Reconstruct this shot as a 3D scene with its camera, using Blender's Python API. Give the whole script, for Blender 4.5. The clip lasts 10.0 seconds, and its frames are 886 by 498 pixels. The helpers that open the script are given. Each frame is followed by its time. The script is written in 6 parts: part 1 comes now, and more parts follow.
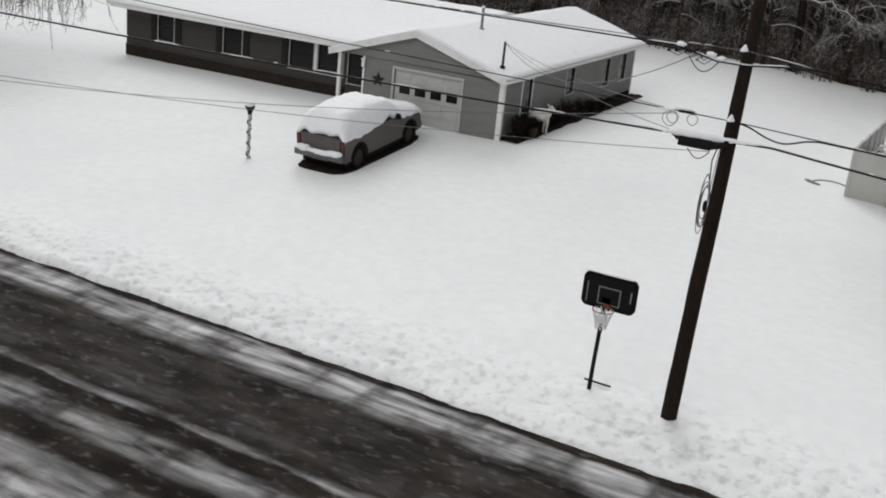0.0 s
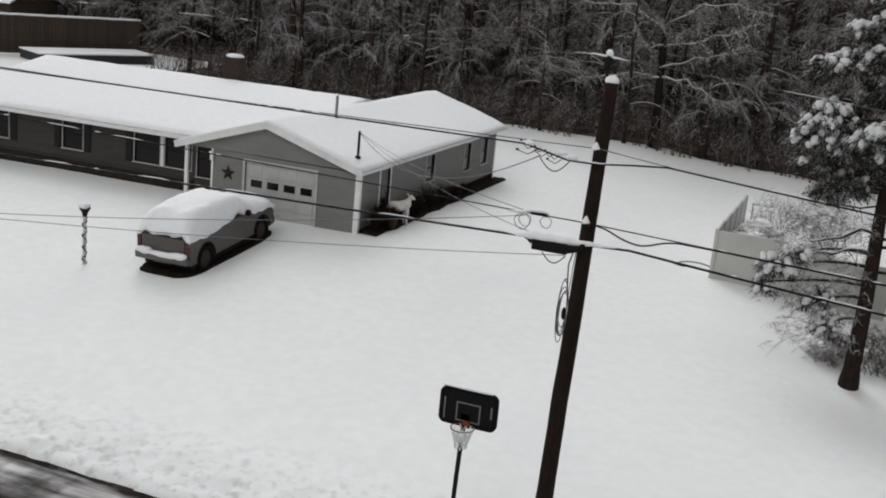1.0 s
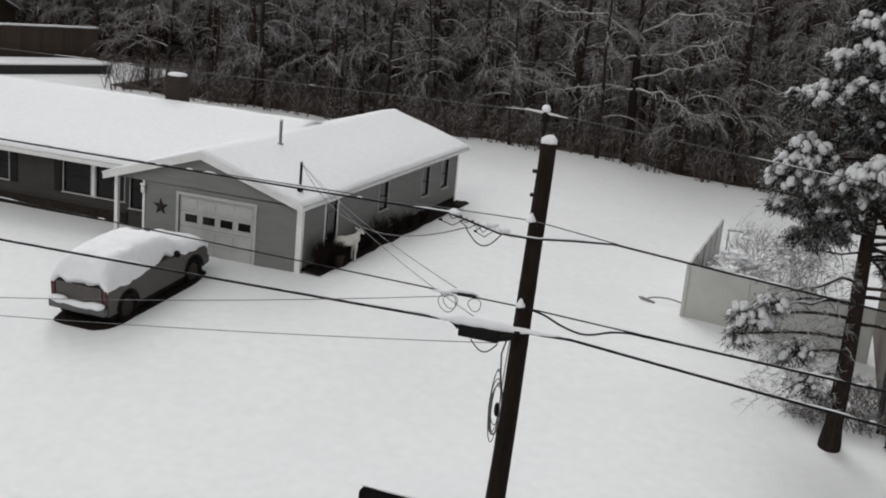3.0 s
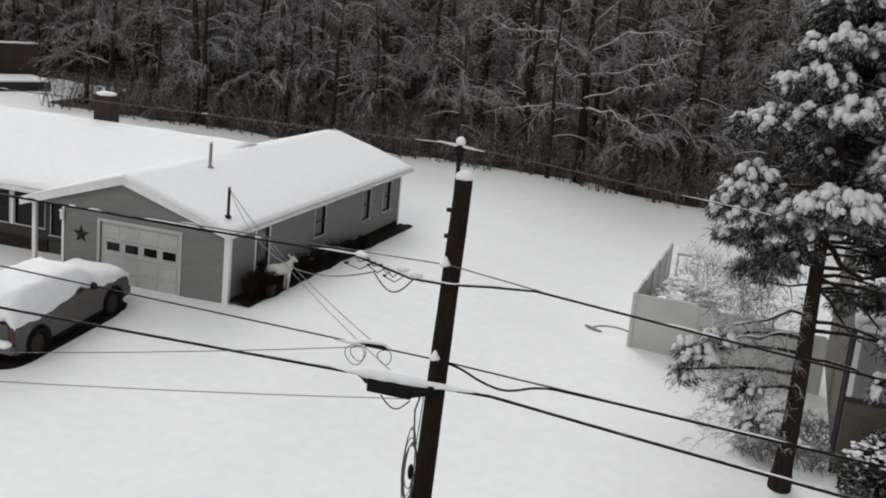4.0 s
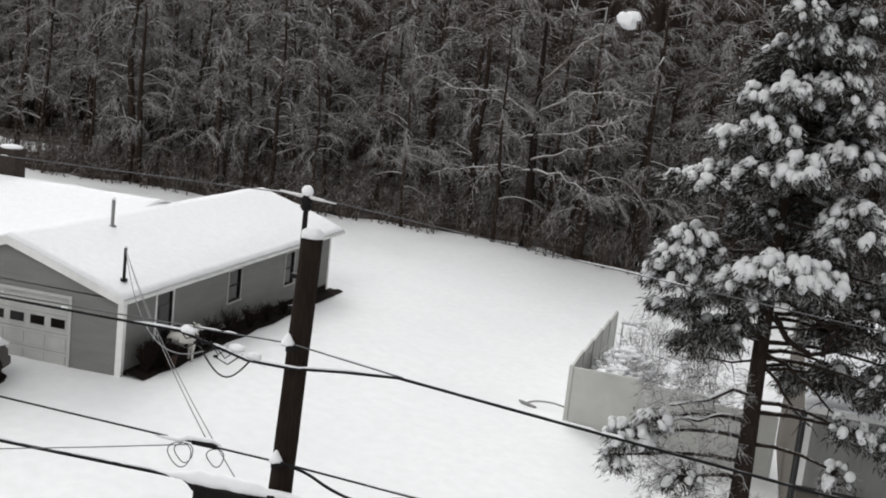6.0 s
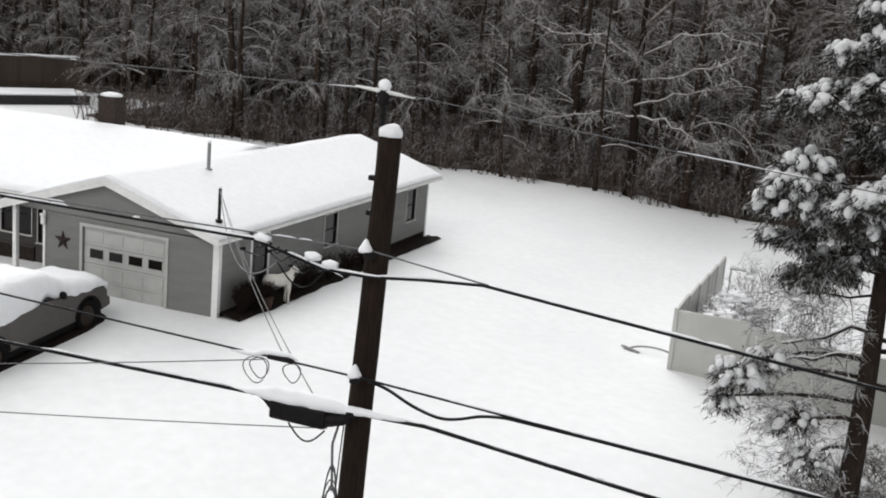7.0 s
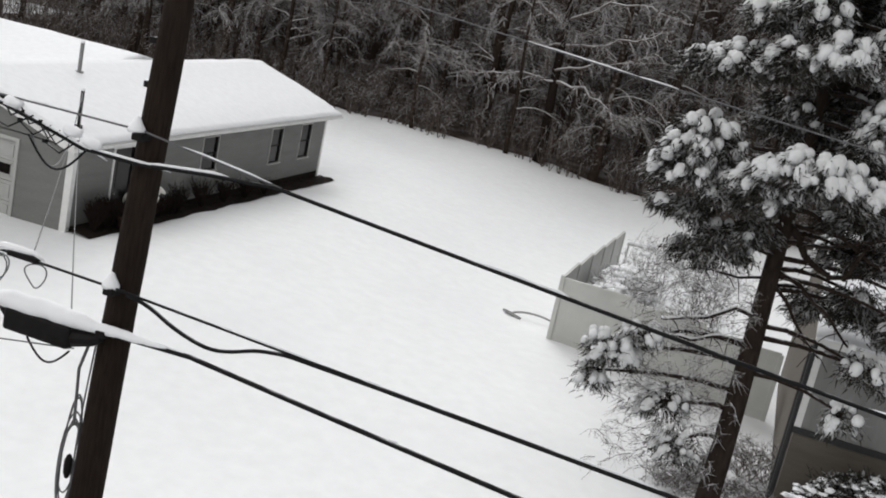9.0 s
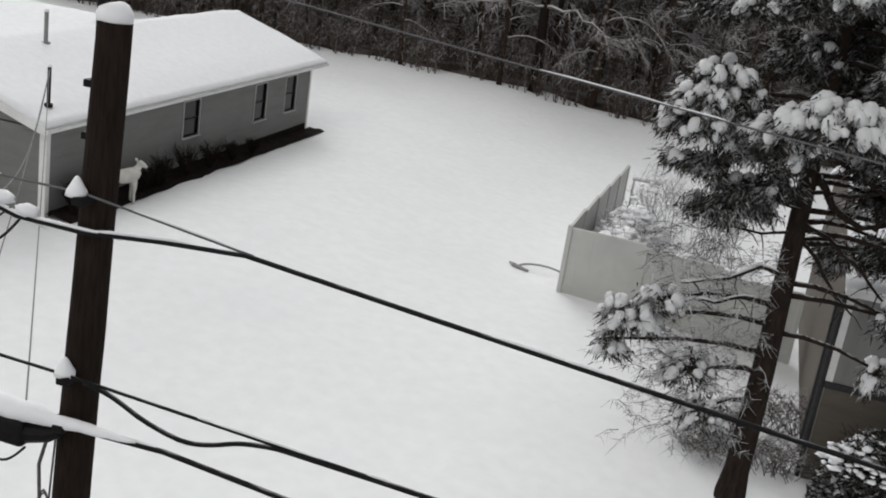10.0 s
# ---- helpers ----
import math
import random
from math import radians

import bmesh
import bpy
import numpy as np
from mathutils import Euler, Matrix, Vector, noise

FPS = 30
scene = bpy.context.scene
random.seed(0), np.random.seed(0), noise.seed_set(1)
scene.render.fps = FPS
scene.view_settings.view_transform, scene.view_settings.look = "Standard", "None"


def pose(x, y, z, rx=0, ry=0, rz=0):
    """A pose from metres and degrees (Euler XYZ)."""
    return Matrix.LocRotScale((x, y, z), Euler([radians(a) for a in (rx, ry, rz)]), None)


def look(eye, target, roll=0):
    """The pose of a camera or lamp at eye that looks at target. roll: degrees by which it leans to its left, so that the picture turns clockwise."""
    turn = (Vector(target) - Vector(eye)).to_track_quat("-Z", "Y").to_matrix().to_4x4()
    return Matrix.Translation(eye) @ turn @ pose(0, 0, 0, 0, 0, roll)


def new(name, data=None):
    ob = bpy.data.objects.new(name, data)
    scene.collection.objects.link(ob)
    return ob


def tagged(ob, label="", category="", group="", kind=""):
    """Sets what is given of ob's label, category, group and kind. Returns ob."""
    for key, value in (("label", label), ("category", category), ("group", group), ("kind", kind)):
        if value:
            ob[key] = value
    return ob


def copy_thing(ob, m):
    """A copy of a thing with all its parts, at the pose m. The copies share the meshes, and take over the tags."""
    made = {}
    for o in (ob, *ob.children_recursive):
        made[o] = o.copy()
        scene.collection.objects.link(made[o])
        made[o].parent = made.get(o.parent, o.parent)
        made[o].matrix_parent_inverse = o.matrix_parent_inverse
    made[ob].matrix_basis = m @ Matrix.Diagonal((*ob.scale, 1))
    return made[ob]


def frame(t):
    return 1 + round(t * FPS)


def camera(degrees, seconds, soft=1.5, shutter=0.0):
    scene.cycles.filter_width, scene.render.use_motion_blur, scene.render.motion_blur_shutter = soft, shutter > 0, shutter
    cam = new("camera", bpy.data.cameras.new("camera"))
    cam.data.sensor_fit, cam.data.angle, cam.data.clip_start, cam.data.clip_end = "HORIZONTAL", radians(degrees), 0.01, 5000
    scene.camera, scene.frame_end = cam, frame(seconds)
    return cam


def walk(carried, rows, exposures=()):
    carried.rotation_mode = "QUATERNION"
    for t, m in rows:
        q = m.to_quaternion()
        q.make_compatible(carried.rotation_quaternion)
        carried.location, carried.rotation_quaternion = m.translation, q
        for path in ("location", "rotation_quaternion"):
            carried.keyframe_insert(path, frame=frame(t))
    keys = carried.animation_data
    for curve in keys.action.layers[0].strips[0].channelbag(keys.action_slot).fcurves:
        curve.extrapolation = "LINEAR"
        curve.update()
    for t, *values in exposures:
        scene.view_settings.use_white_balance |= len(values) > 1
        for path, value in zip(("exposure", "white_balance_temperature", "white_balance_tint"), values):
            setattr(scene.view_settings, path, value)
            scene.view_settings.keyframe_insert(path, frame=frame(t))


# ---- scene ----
cam = camera(44.1, 10.0, soft=1.9)
PATH = [
    (0, (15.169, -35.008, 8.565), (14.345, -33.301, 7.928), 5.9),
    (0.5, (15.082, -33.812, 8.593), (14.386, -32.02, 8.044), 9.1),
    (1, (14.931, -33.024, 8.824), (14.28, -31.197, 8.337), 5.4),
    (1.5, (14.808, -32.19, 9.075), (14.168, -30.362, 8.578), 4.7),
    (2, (14.776, -31.386, 9.288), (14.14, -29.556, 8.792), 5.2),
    (2.5, (14.784, -30.63, 9.433), (14.142, -28.803, 8.933), 5.1),
    (4, (14.94, -28.08, 9.63), (14.381, -26.215, 9.174), 5.6),
    (4.5, (15.045, -27.238, 9.632), (14.493, -25.376, 9.153), 4.8),
    (5, (15.155, -26.436, 9.609), (14.621, -24.546, 9.231), 5.0),
    (6.5, (15.412, -24.715, 8.933), (14.885, -22.815, 8.595), 7.1),
    (7, (15.372, -24.365, 8.53), (14.69, -22.533, 8.107), 5.0),
    (7.5, (15.426, -23.919, 8.11), (14.744, -22.088, 7.685), 6.2),
    (8, (15.518, -23.406, 7.786), (14.907, -21.564, 7.305), 5.9),
    (8.5, (15.636, -22.811, 7.666), (15.093, -20.943, 7.202), 6.0),
    (9, (15.709, -22.2, 7.795), (15.184, -20.328, 7.326), 12.3),
    (9.5, (15.521, -21.582, 8.027), (15.073, -19.722, 7.443), 13.1),
    (10, (15.101, -20.785, 8.348), (14.612, -18.943, 7.742), 8.7),
]
EXPOSURES = [(0.0, 0.10), (1.0, 0.0), (2.5, 0.0), (4.5, 0.18), (5.2, 0.25), (6.5, 0.5), (7.5, 0.52), (8.0, 0.38), (8.5, 0.38), (9.0, 0.36), (9.5, 0.2), (10.0, 0.14)]
walk(cam, [(t, look(eye, target, roll)) for t, eye, target, roll in PATH], EXPOSURES)

# ---- light: flat overcast winter sky ----
world = bpy.data.worlds.new("overcast")
scene.world = world
world.use_nodes = True
wn, wl = world.node_tree.nodes, world.node_tree.links
bg = wn["Background"]
sky = wn.new("ShaderNodeTexSky")
sky.sky_type = "NISHITA"
sky.sun_disc = False
sky.sun_elevation, sky.sun_rotation = radians(38), radians(-35)
sky.dust_density, sky.air_density = 4.0, 1.0
grey = wn.new("ShaderNodeHueSaturation")
grey.inputs["Saturation"].default_value = 0.04
wl.new(sky.outputs[0], grey.inputs["Color"])
wl.new(grey.outputs[0], bg.inputs["Color"])
bg.inputs["Strength"].default_value = 0.13
sun_data = bpy.data.lights.new("sun", "SUN")
sun_data.energy, sun_data.angle, sun_data.color = 0.8, radians(50), (1.0, 0.975, 0.94)
sun = new("sun", sun_data)
sun.matrix_world = look((-20, -60, 60), (0, 0, 0))
scene.view_settings.exposure = 0.0


# ---- materials ----
def mat(name, base, rough=0.8, spec=0.3, metal=0.0, grain=0.0, grain_scale=20.0, stain=0.0, stain_scale=1.5,
        bump=0.0, bump_scale=30.0, snow=0.0, snow_from=0.35, stretch=(1, 1, 1), dark=None, rnd=0.0):
    m = bpy.data.materials.new(name)
    m.use_nodes = True
    n, l = m.node_tree.nodes, m.node_tree.links
    b = n["Principled BSDF"]
    b.inputs["Roughness"].default_value = rough
    b.inputs["Specular IOR Level"].default_value = spec
    b.inputs["Metallic"].default_value = metal
    co = n.new("ShaderNodeTexCoord")
    mp = n.new("ShaderNodeMapping")
    mp.inputs["Scale"].default_value = stretch
    l.new(co.outputs["Object"], mp.inputs["Vector"])

    def tex(scale, detail=4.0):
        t = n.new("ShaderNodeTexNoise")
        t.inputs["Scale"].default_value, t.inputs["Detail"].default_value = scale, detail
        l.new(mp.outputs[0], t.inputs["Vector"])
        return t.outputs["Fac"]

    def mixed(fac, a, c, kind="MIX"):
        x = n.new("ShaderNodeMix")
        x.data_type, x.blend_type = "RGBA", kind
        for v, i in ((fac, 0), (a, 6), (c, 7)):
            if hasattr(v, "links"):
                l.new(v, x.inputs[i])
            else:
                x.inputs[i].default_value = v if i == 0 else (*v, 1)
        return x.outputs[2]

    def ramp(fac, lo, hi, v0=0.0, v1=1.0):
        r = n.new("ShaderNodeMapRange")
        for i, v in enumerate((lo, hi, v0, v1)):
            r.inputs[i + 1].default_value = v
        l.new(fac, r.inputs[0])
        return r.outputs[0]

    col = tuple(base)
    if grain:
        col = mixed(ramp(tex(grain_scale, 6), 0.3, 0.7), tuple(c * (1 - grain) for c in base), tuple(min(1, c * (1 + grain)) for c in base))
    if stain:
        d = dark or tuple(c * 0.5 for c in base)
        col = mixed(ramp(tex(stain_scale), 0.45, 0.72, 0.0, stain), col, d)
    if rnd:
        oi = n.new("ShaderNodeObjectInfo")
        col = mixed(ramp(oi.outputs["Random"], 0, 1, 0, rnd), col, tuple(c * 0.45 for c in base))
    if snow:
        ge = n.new("ShaderNodeNewGeometry")
        sx = n.new("ShaderNodeSeparateXYZ")
        l.new(ge.outputs["Normal"], sx.inputs[0])
        ad = n.new("ShaderNodeMath")
        ad.operation = "ADD"
        l.new(sx.outputs["Z"], ad.inputs[0])
        l.new(ramp(tex(6.0), 0.2, 0.8, -0.35, 0.35), ad.inputs[1])
        f = ramp(ad.outputs[0], snow_from, snow_from + 0.3, 0, snow)
        col = mixed(f, col, (0.8, 0.81, 0.83))
    if hasattr(col, "links"):
        l.new(col, b.inputs["Base Color"])
    else:
        b.inputs["Base Color"].default_value = (*col, 1)
    if bump:
        bp = n.new("ShaderNodeBump")
        bp.inputs["Strength"].default_value, bp.inputs["Distance"].default_value = bump, 0.02
        l.new(tex(bump_scale, 5), bp.inputs["Height"])
        l.new(bp.outputs[0], b.inputs["Normal"])
    return m


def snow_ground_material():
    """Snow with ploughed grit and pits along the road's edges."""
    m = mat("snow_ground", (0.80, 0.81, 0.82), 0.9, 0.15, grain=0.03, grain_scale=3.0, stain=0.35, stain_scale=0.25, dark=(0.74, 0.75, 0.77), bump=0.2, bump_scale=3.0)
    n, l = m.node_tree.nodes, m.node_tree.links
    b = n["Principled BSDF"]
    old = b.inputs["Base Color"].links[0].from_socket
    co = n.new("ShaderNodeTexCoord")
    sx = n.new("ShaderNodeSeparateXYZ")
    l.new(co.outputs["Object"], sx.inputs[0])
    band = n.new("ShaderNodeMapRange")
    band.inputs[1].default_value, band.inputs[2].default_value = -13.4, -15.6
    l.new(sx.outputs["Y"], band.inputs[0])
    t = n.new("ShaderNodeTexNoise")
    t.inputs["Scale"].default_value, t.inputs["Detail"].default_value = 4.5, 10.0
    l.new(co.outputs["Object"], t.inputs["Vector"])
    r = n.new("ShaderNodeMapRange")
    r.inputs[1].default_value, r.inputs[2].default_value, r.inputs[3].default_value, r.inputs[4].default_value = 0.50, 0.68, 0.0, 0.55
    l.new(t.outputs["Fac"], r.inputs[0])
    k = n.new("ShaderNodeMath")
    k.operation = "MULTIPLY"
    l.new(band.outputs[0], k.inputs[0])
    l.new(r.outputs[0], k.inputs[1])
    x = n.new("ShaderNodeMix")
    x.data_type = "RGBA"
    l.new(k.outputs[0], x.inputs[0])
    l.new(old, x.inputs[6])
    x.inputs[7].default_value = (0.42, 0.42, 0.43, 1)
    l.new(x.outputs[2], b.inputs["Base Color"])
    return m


M_CAP = mat("snow_cap", (0.82, 0.83, 0.85), 0.9, 0.15, grain=0.03, grain_scale=5.0, bump=0.4, bump_scale=8.0)
M_SIDING = mat("siding_grey_green", (0.180, 0.182, 0.174), 0.7, grain=0.08, grain_scale=9.0, stain=0.3, stain_scale=0.7, stretch=(1, 1, 6), bump=0.25, bump_scale=3.0)
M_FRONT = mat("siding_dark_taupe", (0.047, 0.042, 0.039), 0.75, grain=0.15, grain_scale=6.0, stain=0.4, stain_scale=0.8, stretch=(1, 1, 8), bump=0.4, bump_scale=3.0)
M_VENEER = mat("brick_veneer_dark", (0.028, 0.022, 0.019), 0.9, 0.1, grain=0.35, grain_scale=9.0, stain=0.4, stain_scale=1.2, bump=0.6, bump_scale=12.0)
M_TRIM = mat("white_trim", (0.72, 0.72, 0.71), 0.55, grain=0.05, grain_scale=6.0, stain=0.25, stain_scale=1.2)
M_DOOR = mat("garage_door_paint", (0.42, 0.425, 0.41), 0.5, grain=0.05, grain_scale=4.0, stain=0.3, stain_scale=0.8)
M_SASH = mat("window_vinyl", (0.42, 0.415, 0.40), 0.5, grain=0.05, grain_scale=6.0)
# pine snow: shading painted in as a greyer base, dark needles as stain
M_SHADED_SNOW = mat("shaded_bough_snow", (0.62, 0.63, 0.64), 0.9, 0.1, grain=0.06, grain_scale=9.0, stain=0.35, stain_scale=5.0, dark=(0.45, 0.44, 0.43), bump=0.8, bump_scale=9.0)
M_GLASS = mat("window_glass", (0.010, 0.008, 0.008), 0.12, 0.18, grain=0.2, grain_scale=2.0)
M_SHUTTER = mat("shutter_black", (0.007, 0.006, 0.006), 0.6, grain=0.2, grain_scale=30.0)
M_STAR = mat("barn_star_red", (0.016, 0.008, 0.008), 0.6, grain=0.3, grain_scale=12.0)
M_BRICK = mat("chimney_brick", (0.035, 0.026, 0.022), 0.9, grain=0.3, grain_scale=8.0, bump=0.5)
M_PIPE = mat("vent_metal", (0.24, 0.24, 0.24), 0.5, metal=0.6, grain=0.2)
M_BLACK = mat("black_plastic", (0.009, 0.008, 0.008), 0.6, 0.12, grain=0.3, grain_scale=15.0)
M_POLE = mat("pole_wood", (0.020, 0.0142, 0.0112), 0.9, 0.08, grain=0.35, grain_scale=10.0, stain=0.5, stain_scale=1.3, stretch=(4, 4, 0.5), bump=0.8, bump_scale=14.0)
M_CABLE = mat("cable_black", (0.008, 0.008, 0.009), 0.7, 0.15, grain=0.2, snow=0.3, snow_from=0.85)
M_DROP = mat("drop_wire_grey", (0.10, 0.10, 0.105), 0.6, grain=0.2)
M_BARK = mat("woods_bark", (0.036, 0.025, 0.019), 0.95, 0.1, grain=0.35, grain_scale=6.0, snow=0.3, snow_from=0.1, bump=0.5, rnd=0.5)
M_TWIG = mat("frosted_twigs", (0.088, 0.069, 0.059), 0.95, 0.1, grain=0.3, grain_scale=4.0, snow=0.42, snow_from=0.2, rnd=0.6)
M_PBARK = mat("pine_bark", (0.022, 0.016, 0.013), 0.95, 0.1, grain=0.4, grain_scale=7.0, stretch=(2, 2, 0.6), snow=0.6, snow_from=0.75, bump=0.9, bump_scale=12.0)
M_NEEDLE = mat("pine_needles", (0.024, 0.022, 0.017), 0.8, 0.2, grain=0.4, grain_scale=8.0, snow=0.45, snow_from=0.55)
M_FROST = mat("frosted_shrub", (0.16, 0.15, 0.14), 0.95, 0.1, grain=0.3, grain_scale=4.0, snow=0.8, snow_from=0.1)
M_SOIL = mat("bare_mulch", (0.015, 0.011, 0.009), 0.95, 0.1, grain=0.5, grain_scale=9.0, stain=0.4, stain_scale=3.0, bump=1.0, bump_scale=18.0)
M_FENCE = mat("vinyl_fence", (0.47, 0.475, 0.455), 0.5, grain=0.04, grain_scale=4.0, stain=0.2, stain_scale=1.0)
M_BROWN = mat("stockade_boards", (0.060, 0.046, 0.036), 0.9, grain=0.3, grain_scale=5.0, stretch=(6, 6, 0.6), stain=0.4, rnd=0.4)
M_BEIGE = mat("beige_siding", (0.105, 0.092, 0.077), 0.7, grain=0.06, grain_scale=6.0, stain=0.3, stretch=(1, 1, 6))
M_UPPER = mat("pale_grey_siding", (0.215, 0.215, 0.21), 0.7, grain=0.06, grain_scale=6.0, stain=0.4, stain_scale=1.2, stretch=(2, 2, 0.5))
M_PAINT = mat("truck_paint_grey", (0.080, 0.072, 0.068), 0.45, 0.4, metal=0.2, grain=0.08, grain_scale=6.0, stain=0.4, stain_scale=2.0, dark=(0.11, 0.10, 0.095))
M_TYRE = mat("tyre_rubber", (0.010, 0.009, 0.009), 0.95, 0.08, grain=0.3, grain_scale=30.0)
M_RIM = mat("rim_alloy", (0.040, 0.032, 0.027), 0.7, 0.1, grain=0.2)
M_LAMP = mat("tail_lamp_red", (0.06, 0.008, 0.008), 0.3, 0.5)
M_CHROME = mat("bumper_steel", (0.13, 0.13, 0.13), 0.4, metal=0.6, grain=0.2, stain=0.4)
M_NET = mat("net_white", (0.7, 0.7, 0.7), 0.8)
M_RED = mat("rim_orange", (0.16, 0.05, 0.03), 0.6)
M_STATUE = mat("white_plastic_figure", (0.62, 0.60, 0.56), 0.7, grain=0.1, grain_scale=8.0, stain=0.3, stain_scale=5.0)
M_DRY = mat("dry_stems", (0.017, 0.012, 0.010), 0.95, 0.1, grain=0.4, grain_scale=9.0, rnd=0.4)
M_LACE = mat("weathered_lattice", (0.50, 0.50, 0.50), 0.8, grain=0.3, grain_scale=14.0, stain=0.5, stain_scale=6.0)
M_CLAY = mat("clay_pot", (0.045, 0.024, 0.017), 0.85, grain=0.2, stain=0.4)
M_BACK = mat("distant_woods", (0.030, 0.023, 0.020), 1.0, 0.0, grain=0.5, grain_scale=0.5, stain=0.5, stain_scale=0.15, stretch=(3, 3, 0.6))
M_EDGE = mat("snow_lined_bark", (0.13, 0.11, 0.10), 0.95, 0.1, grain=0.3, grain_scale=4.0, snow=0.65, snow_from=0.2)
M_LIMB = mat("frosted_limbs", (0.105, 0.088, 0.077), 0.95, 0.1, grain=0.3, grain_scale=3.0, snow=0.55, snow_from=0.15, rnd=0.5)
M_SHADED_LITTER = mat("forest_floor", (0.050, 0.040, 0.034), 1.0, 0.05, grain=0.45, grain_scale=2.5, stain=0.75, stain_scale=0.55, dark=(0.24, 0.23, 0.23), bump=1.0, bump_scale=6.0)
M_PINEFROST = mat("frosted_fine_twigs", (0.07, 0.062, 0.056), 0.95, 0.1, grain=0.35, grain_scale=4.0, snow=0.7, snow_from=0.2)
M_GRIT = mat("dark_tarp", (0.03, 0.03, 0.032), 0.7, grain=0.2)


def road_material():
    """Wet asphalt with slush that lies in strips along the wheel tracks."""
    m = bpy.data.materials.new("slushy_asphalt")
    m.use_nodes = True
    n, l = m.node_tree.nodes, m.node_tree.links
    b = n["Principled BSDF"]
    co = n.new("ShaderNodeTexCoord")
    sx = n.new("ShaderNodeSeparateXYZ")
    l.new(co.outputs["Object"], sx.inputs[0])

    def noise_tex(scale, stretch, detail=5.0):
        mp = n.new("ShaderNodeMapping")
        mp.inputs["Scale"].default_value = stretch
        l.new(co.outputs["Object"], mp.inputs["Vector"])
        t = n.new("ShaderNodeTexNoise")
        t.inputs["Scale"].default_value, t.inputs["Detail"].default_value = scale, detail
        l.new(mp.outputs[0], t.inputs["Vector"])
        return t.outputs["Fac"]

    def calc(op, a, c):
        x = n.new("ShaderNodeMath")
        x.operation = op
        x.use_clamp = False
        for i, v in enumerate((a, c)):
            if hasattr(v, "links"):
                l.new(v, x.inputs[i])
            else:
                x.inputs[i].default_value = v
        return x.outputs[0]

    wob = calc("MULTIPLY", calc("SUBTRACT", noise_tex(0.5, (1, 2, 1), 6), 0.5), 0.55)
    across = calc("ADD", sx.outputs["Y"], wob)
    mr = n.new("ShaderNodeMapRange")
    mr.inputs[1].default_value, mr.inputs[2].default_value = 0.0, 7.6
    l.new(across, mr.inputs[0])
    cr = n.new("ShaderNodeValToRGB")
    stops = ((0.0, 0.75), (0.08, 0.5), (0.135, 0.3), (0.165, 0.0), (0.235, 0.0), (0.26, 0.30), (0.30, 0.55), (0.345, 0.30), (0.37, 0.0), (0.425, 0.0), (0.437, 0.55), (0.45, 0.30), (0.47, 0.0),
             (0.53, 0.10), (0.60, 0.02), (0.74, 0.05), (0.775, 0.0), (0.80, 0.20), (0.85, 0.75), (0.94, 0.85), (0.954, 0.55), (0.963, 0.0), (1.0, 0.0))
    first, last = cr.color_ramp.elements[0], cr.color_ramp.elements[1]
    first.position, last.position = stops[0][0], stops[-1][0]
    first.color, last.color = (*[stops[0][1]] * 3, 1), (*[stops[-1][1]] * 3, 1)
    for p, v in stops[1:-1]:
        cr.color_ramp.elements.new(p).color = (v, v, v, 1)
    l.new(mr.outputs[0], cr.inputs[0])
    slush = calc("MULTIPLY", cr.outputs[0], calc("ADD", calc("MULTIPLY", calc("SUBTRACT", noise_tex(1.6, (0.35, 2.2, 1), 8), 0.28), 2.6), 0.0))
    gaps = n.new("ShaderNodeMapRange")
    gaps.inputs[1].default_value, gaps.inputs[2].default_value = 0.40, 0.52
    l.new(noise_tex(0.75, (1.0, 0.55, 1), 7), gaps.inputs[0])
    slush = calc("MULTIPLY", slush, calc("ADD", calc("MULTIPLY", gaps.outputs[0], 0.7), 0.3))
    # fine slush grit scattered over the lanes
    grit = calc("MULTIPLY", calc("MAXIMUM", calc("SUBTRACT", noise_tex(3.5, (0.8, 1.6, 1), 10), 0.56), 0.0), 0.55)
    tot = n.new("ShaderNodeMath")
    tot.operation, tot.use_clamp = "ADD", True
    l.new(slush, tot.inputs[0])
    l.new(grit, tot.inputs[1])
    mx = n.new("ShaderNodeMix")
    mx.data_type = "RGBA"
    l.new(tot.outputs[0], mx.inputs[0])
    mx.inputs[7].default_value = (0.66, 0.66, 0.67, 1)
    mud = n.new("ShaderNodeMix")
    mud.data_type = "RGBA"
    mud.inputs[6].default_value, mud.inputs[7].default_value = (0.008, 0.006, 0.005, 1), (0.040, 0.032, 0.027, 1)
    mm = n.new("ShaderNodeMapRange")
    mm.inputs[1].default_value, mm.inputs[2].default_value = 0.42, 0.75
    l.new(noise_tex(1.3, (0.5, 1.1, 1), 9), mm.inputs[0])
    l.new(mm.outputs[0], mud.inputs[0])
    l.new(mud.outputs[2], mx.inputs[6])
    l.new(mx.outputs[2], b.inputs["Base Color"])
    ro = n.new("ShaderNodeMapRange")
    ro.inputs[3].default_value, ro.inputs[4].default_value = 0.8, 0.95
    b.inputs["Specular IOR Level"].default_value = 0.04
    l.new(tot.outputs[0], ro.inputs[0])
    l.new(ro.outputs[0], b.inputs["Roughness"])
    bp = n.new("ShaderNodeBump")
    bp.inputs["Strength"].default_value, bp.inputs["Distance"].default_value = 0.6, 0.05
    l.new(tot.outputs[0], bp.inputs["Height"])
    l.new(bp.outputs[0], b.inputs["Normal"])
    return m


# ---- mesh helpers ----
def unit_ico(sub):
    bm = bmesh.new()
    bmesh.ops.create_icosphere(bm, subdivisions=sub, radius=1)
    out = (np.array([v.co[:] for v in bm.verts]), [tuple(v.index for v in f.verts) for f in bm.faces])
    bm.free()
    return out


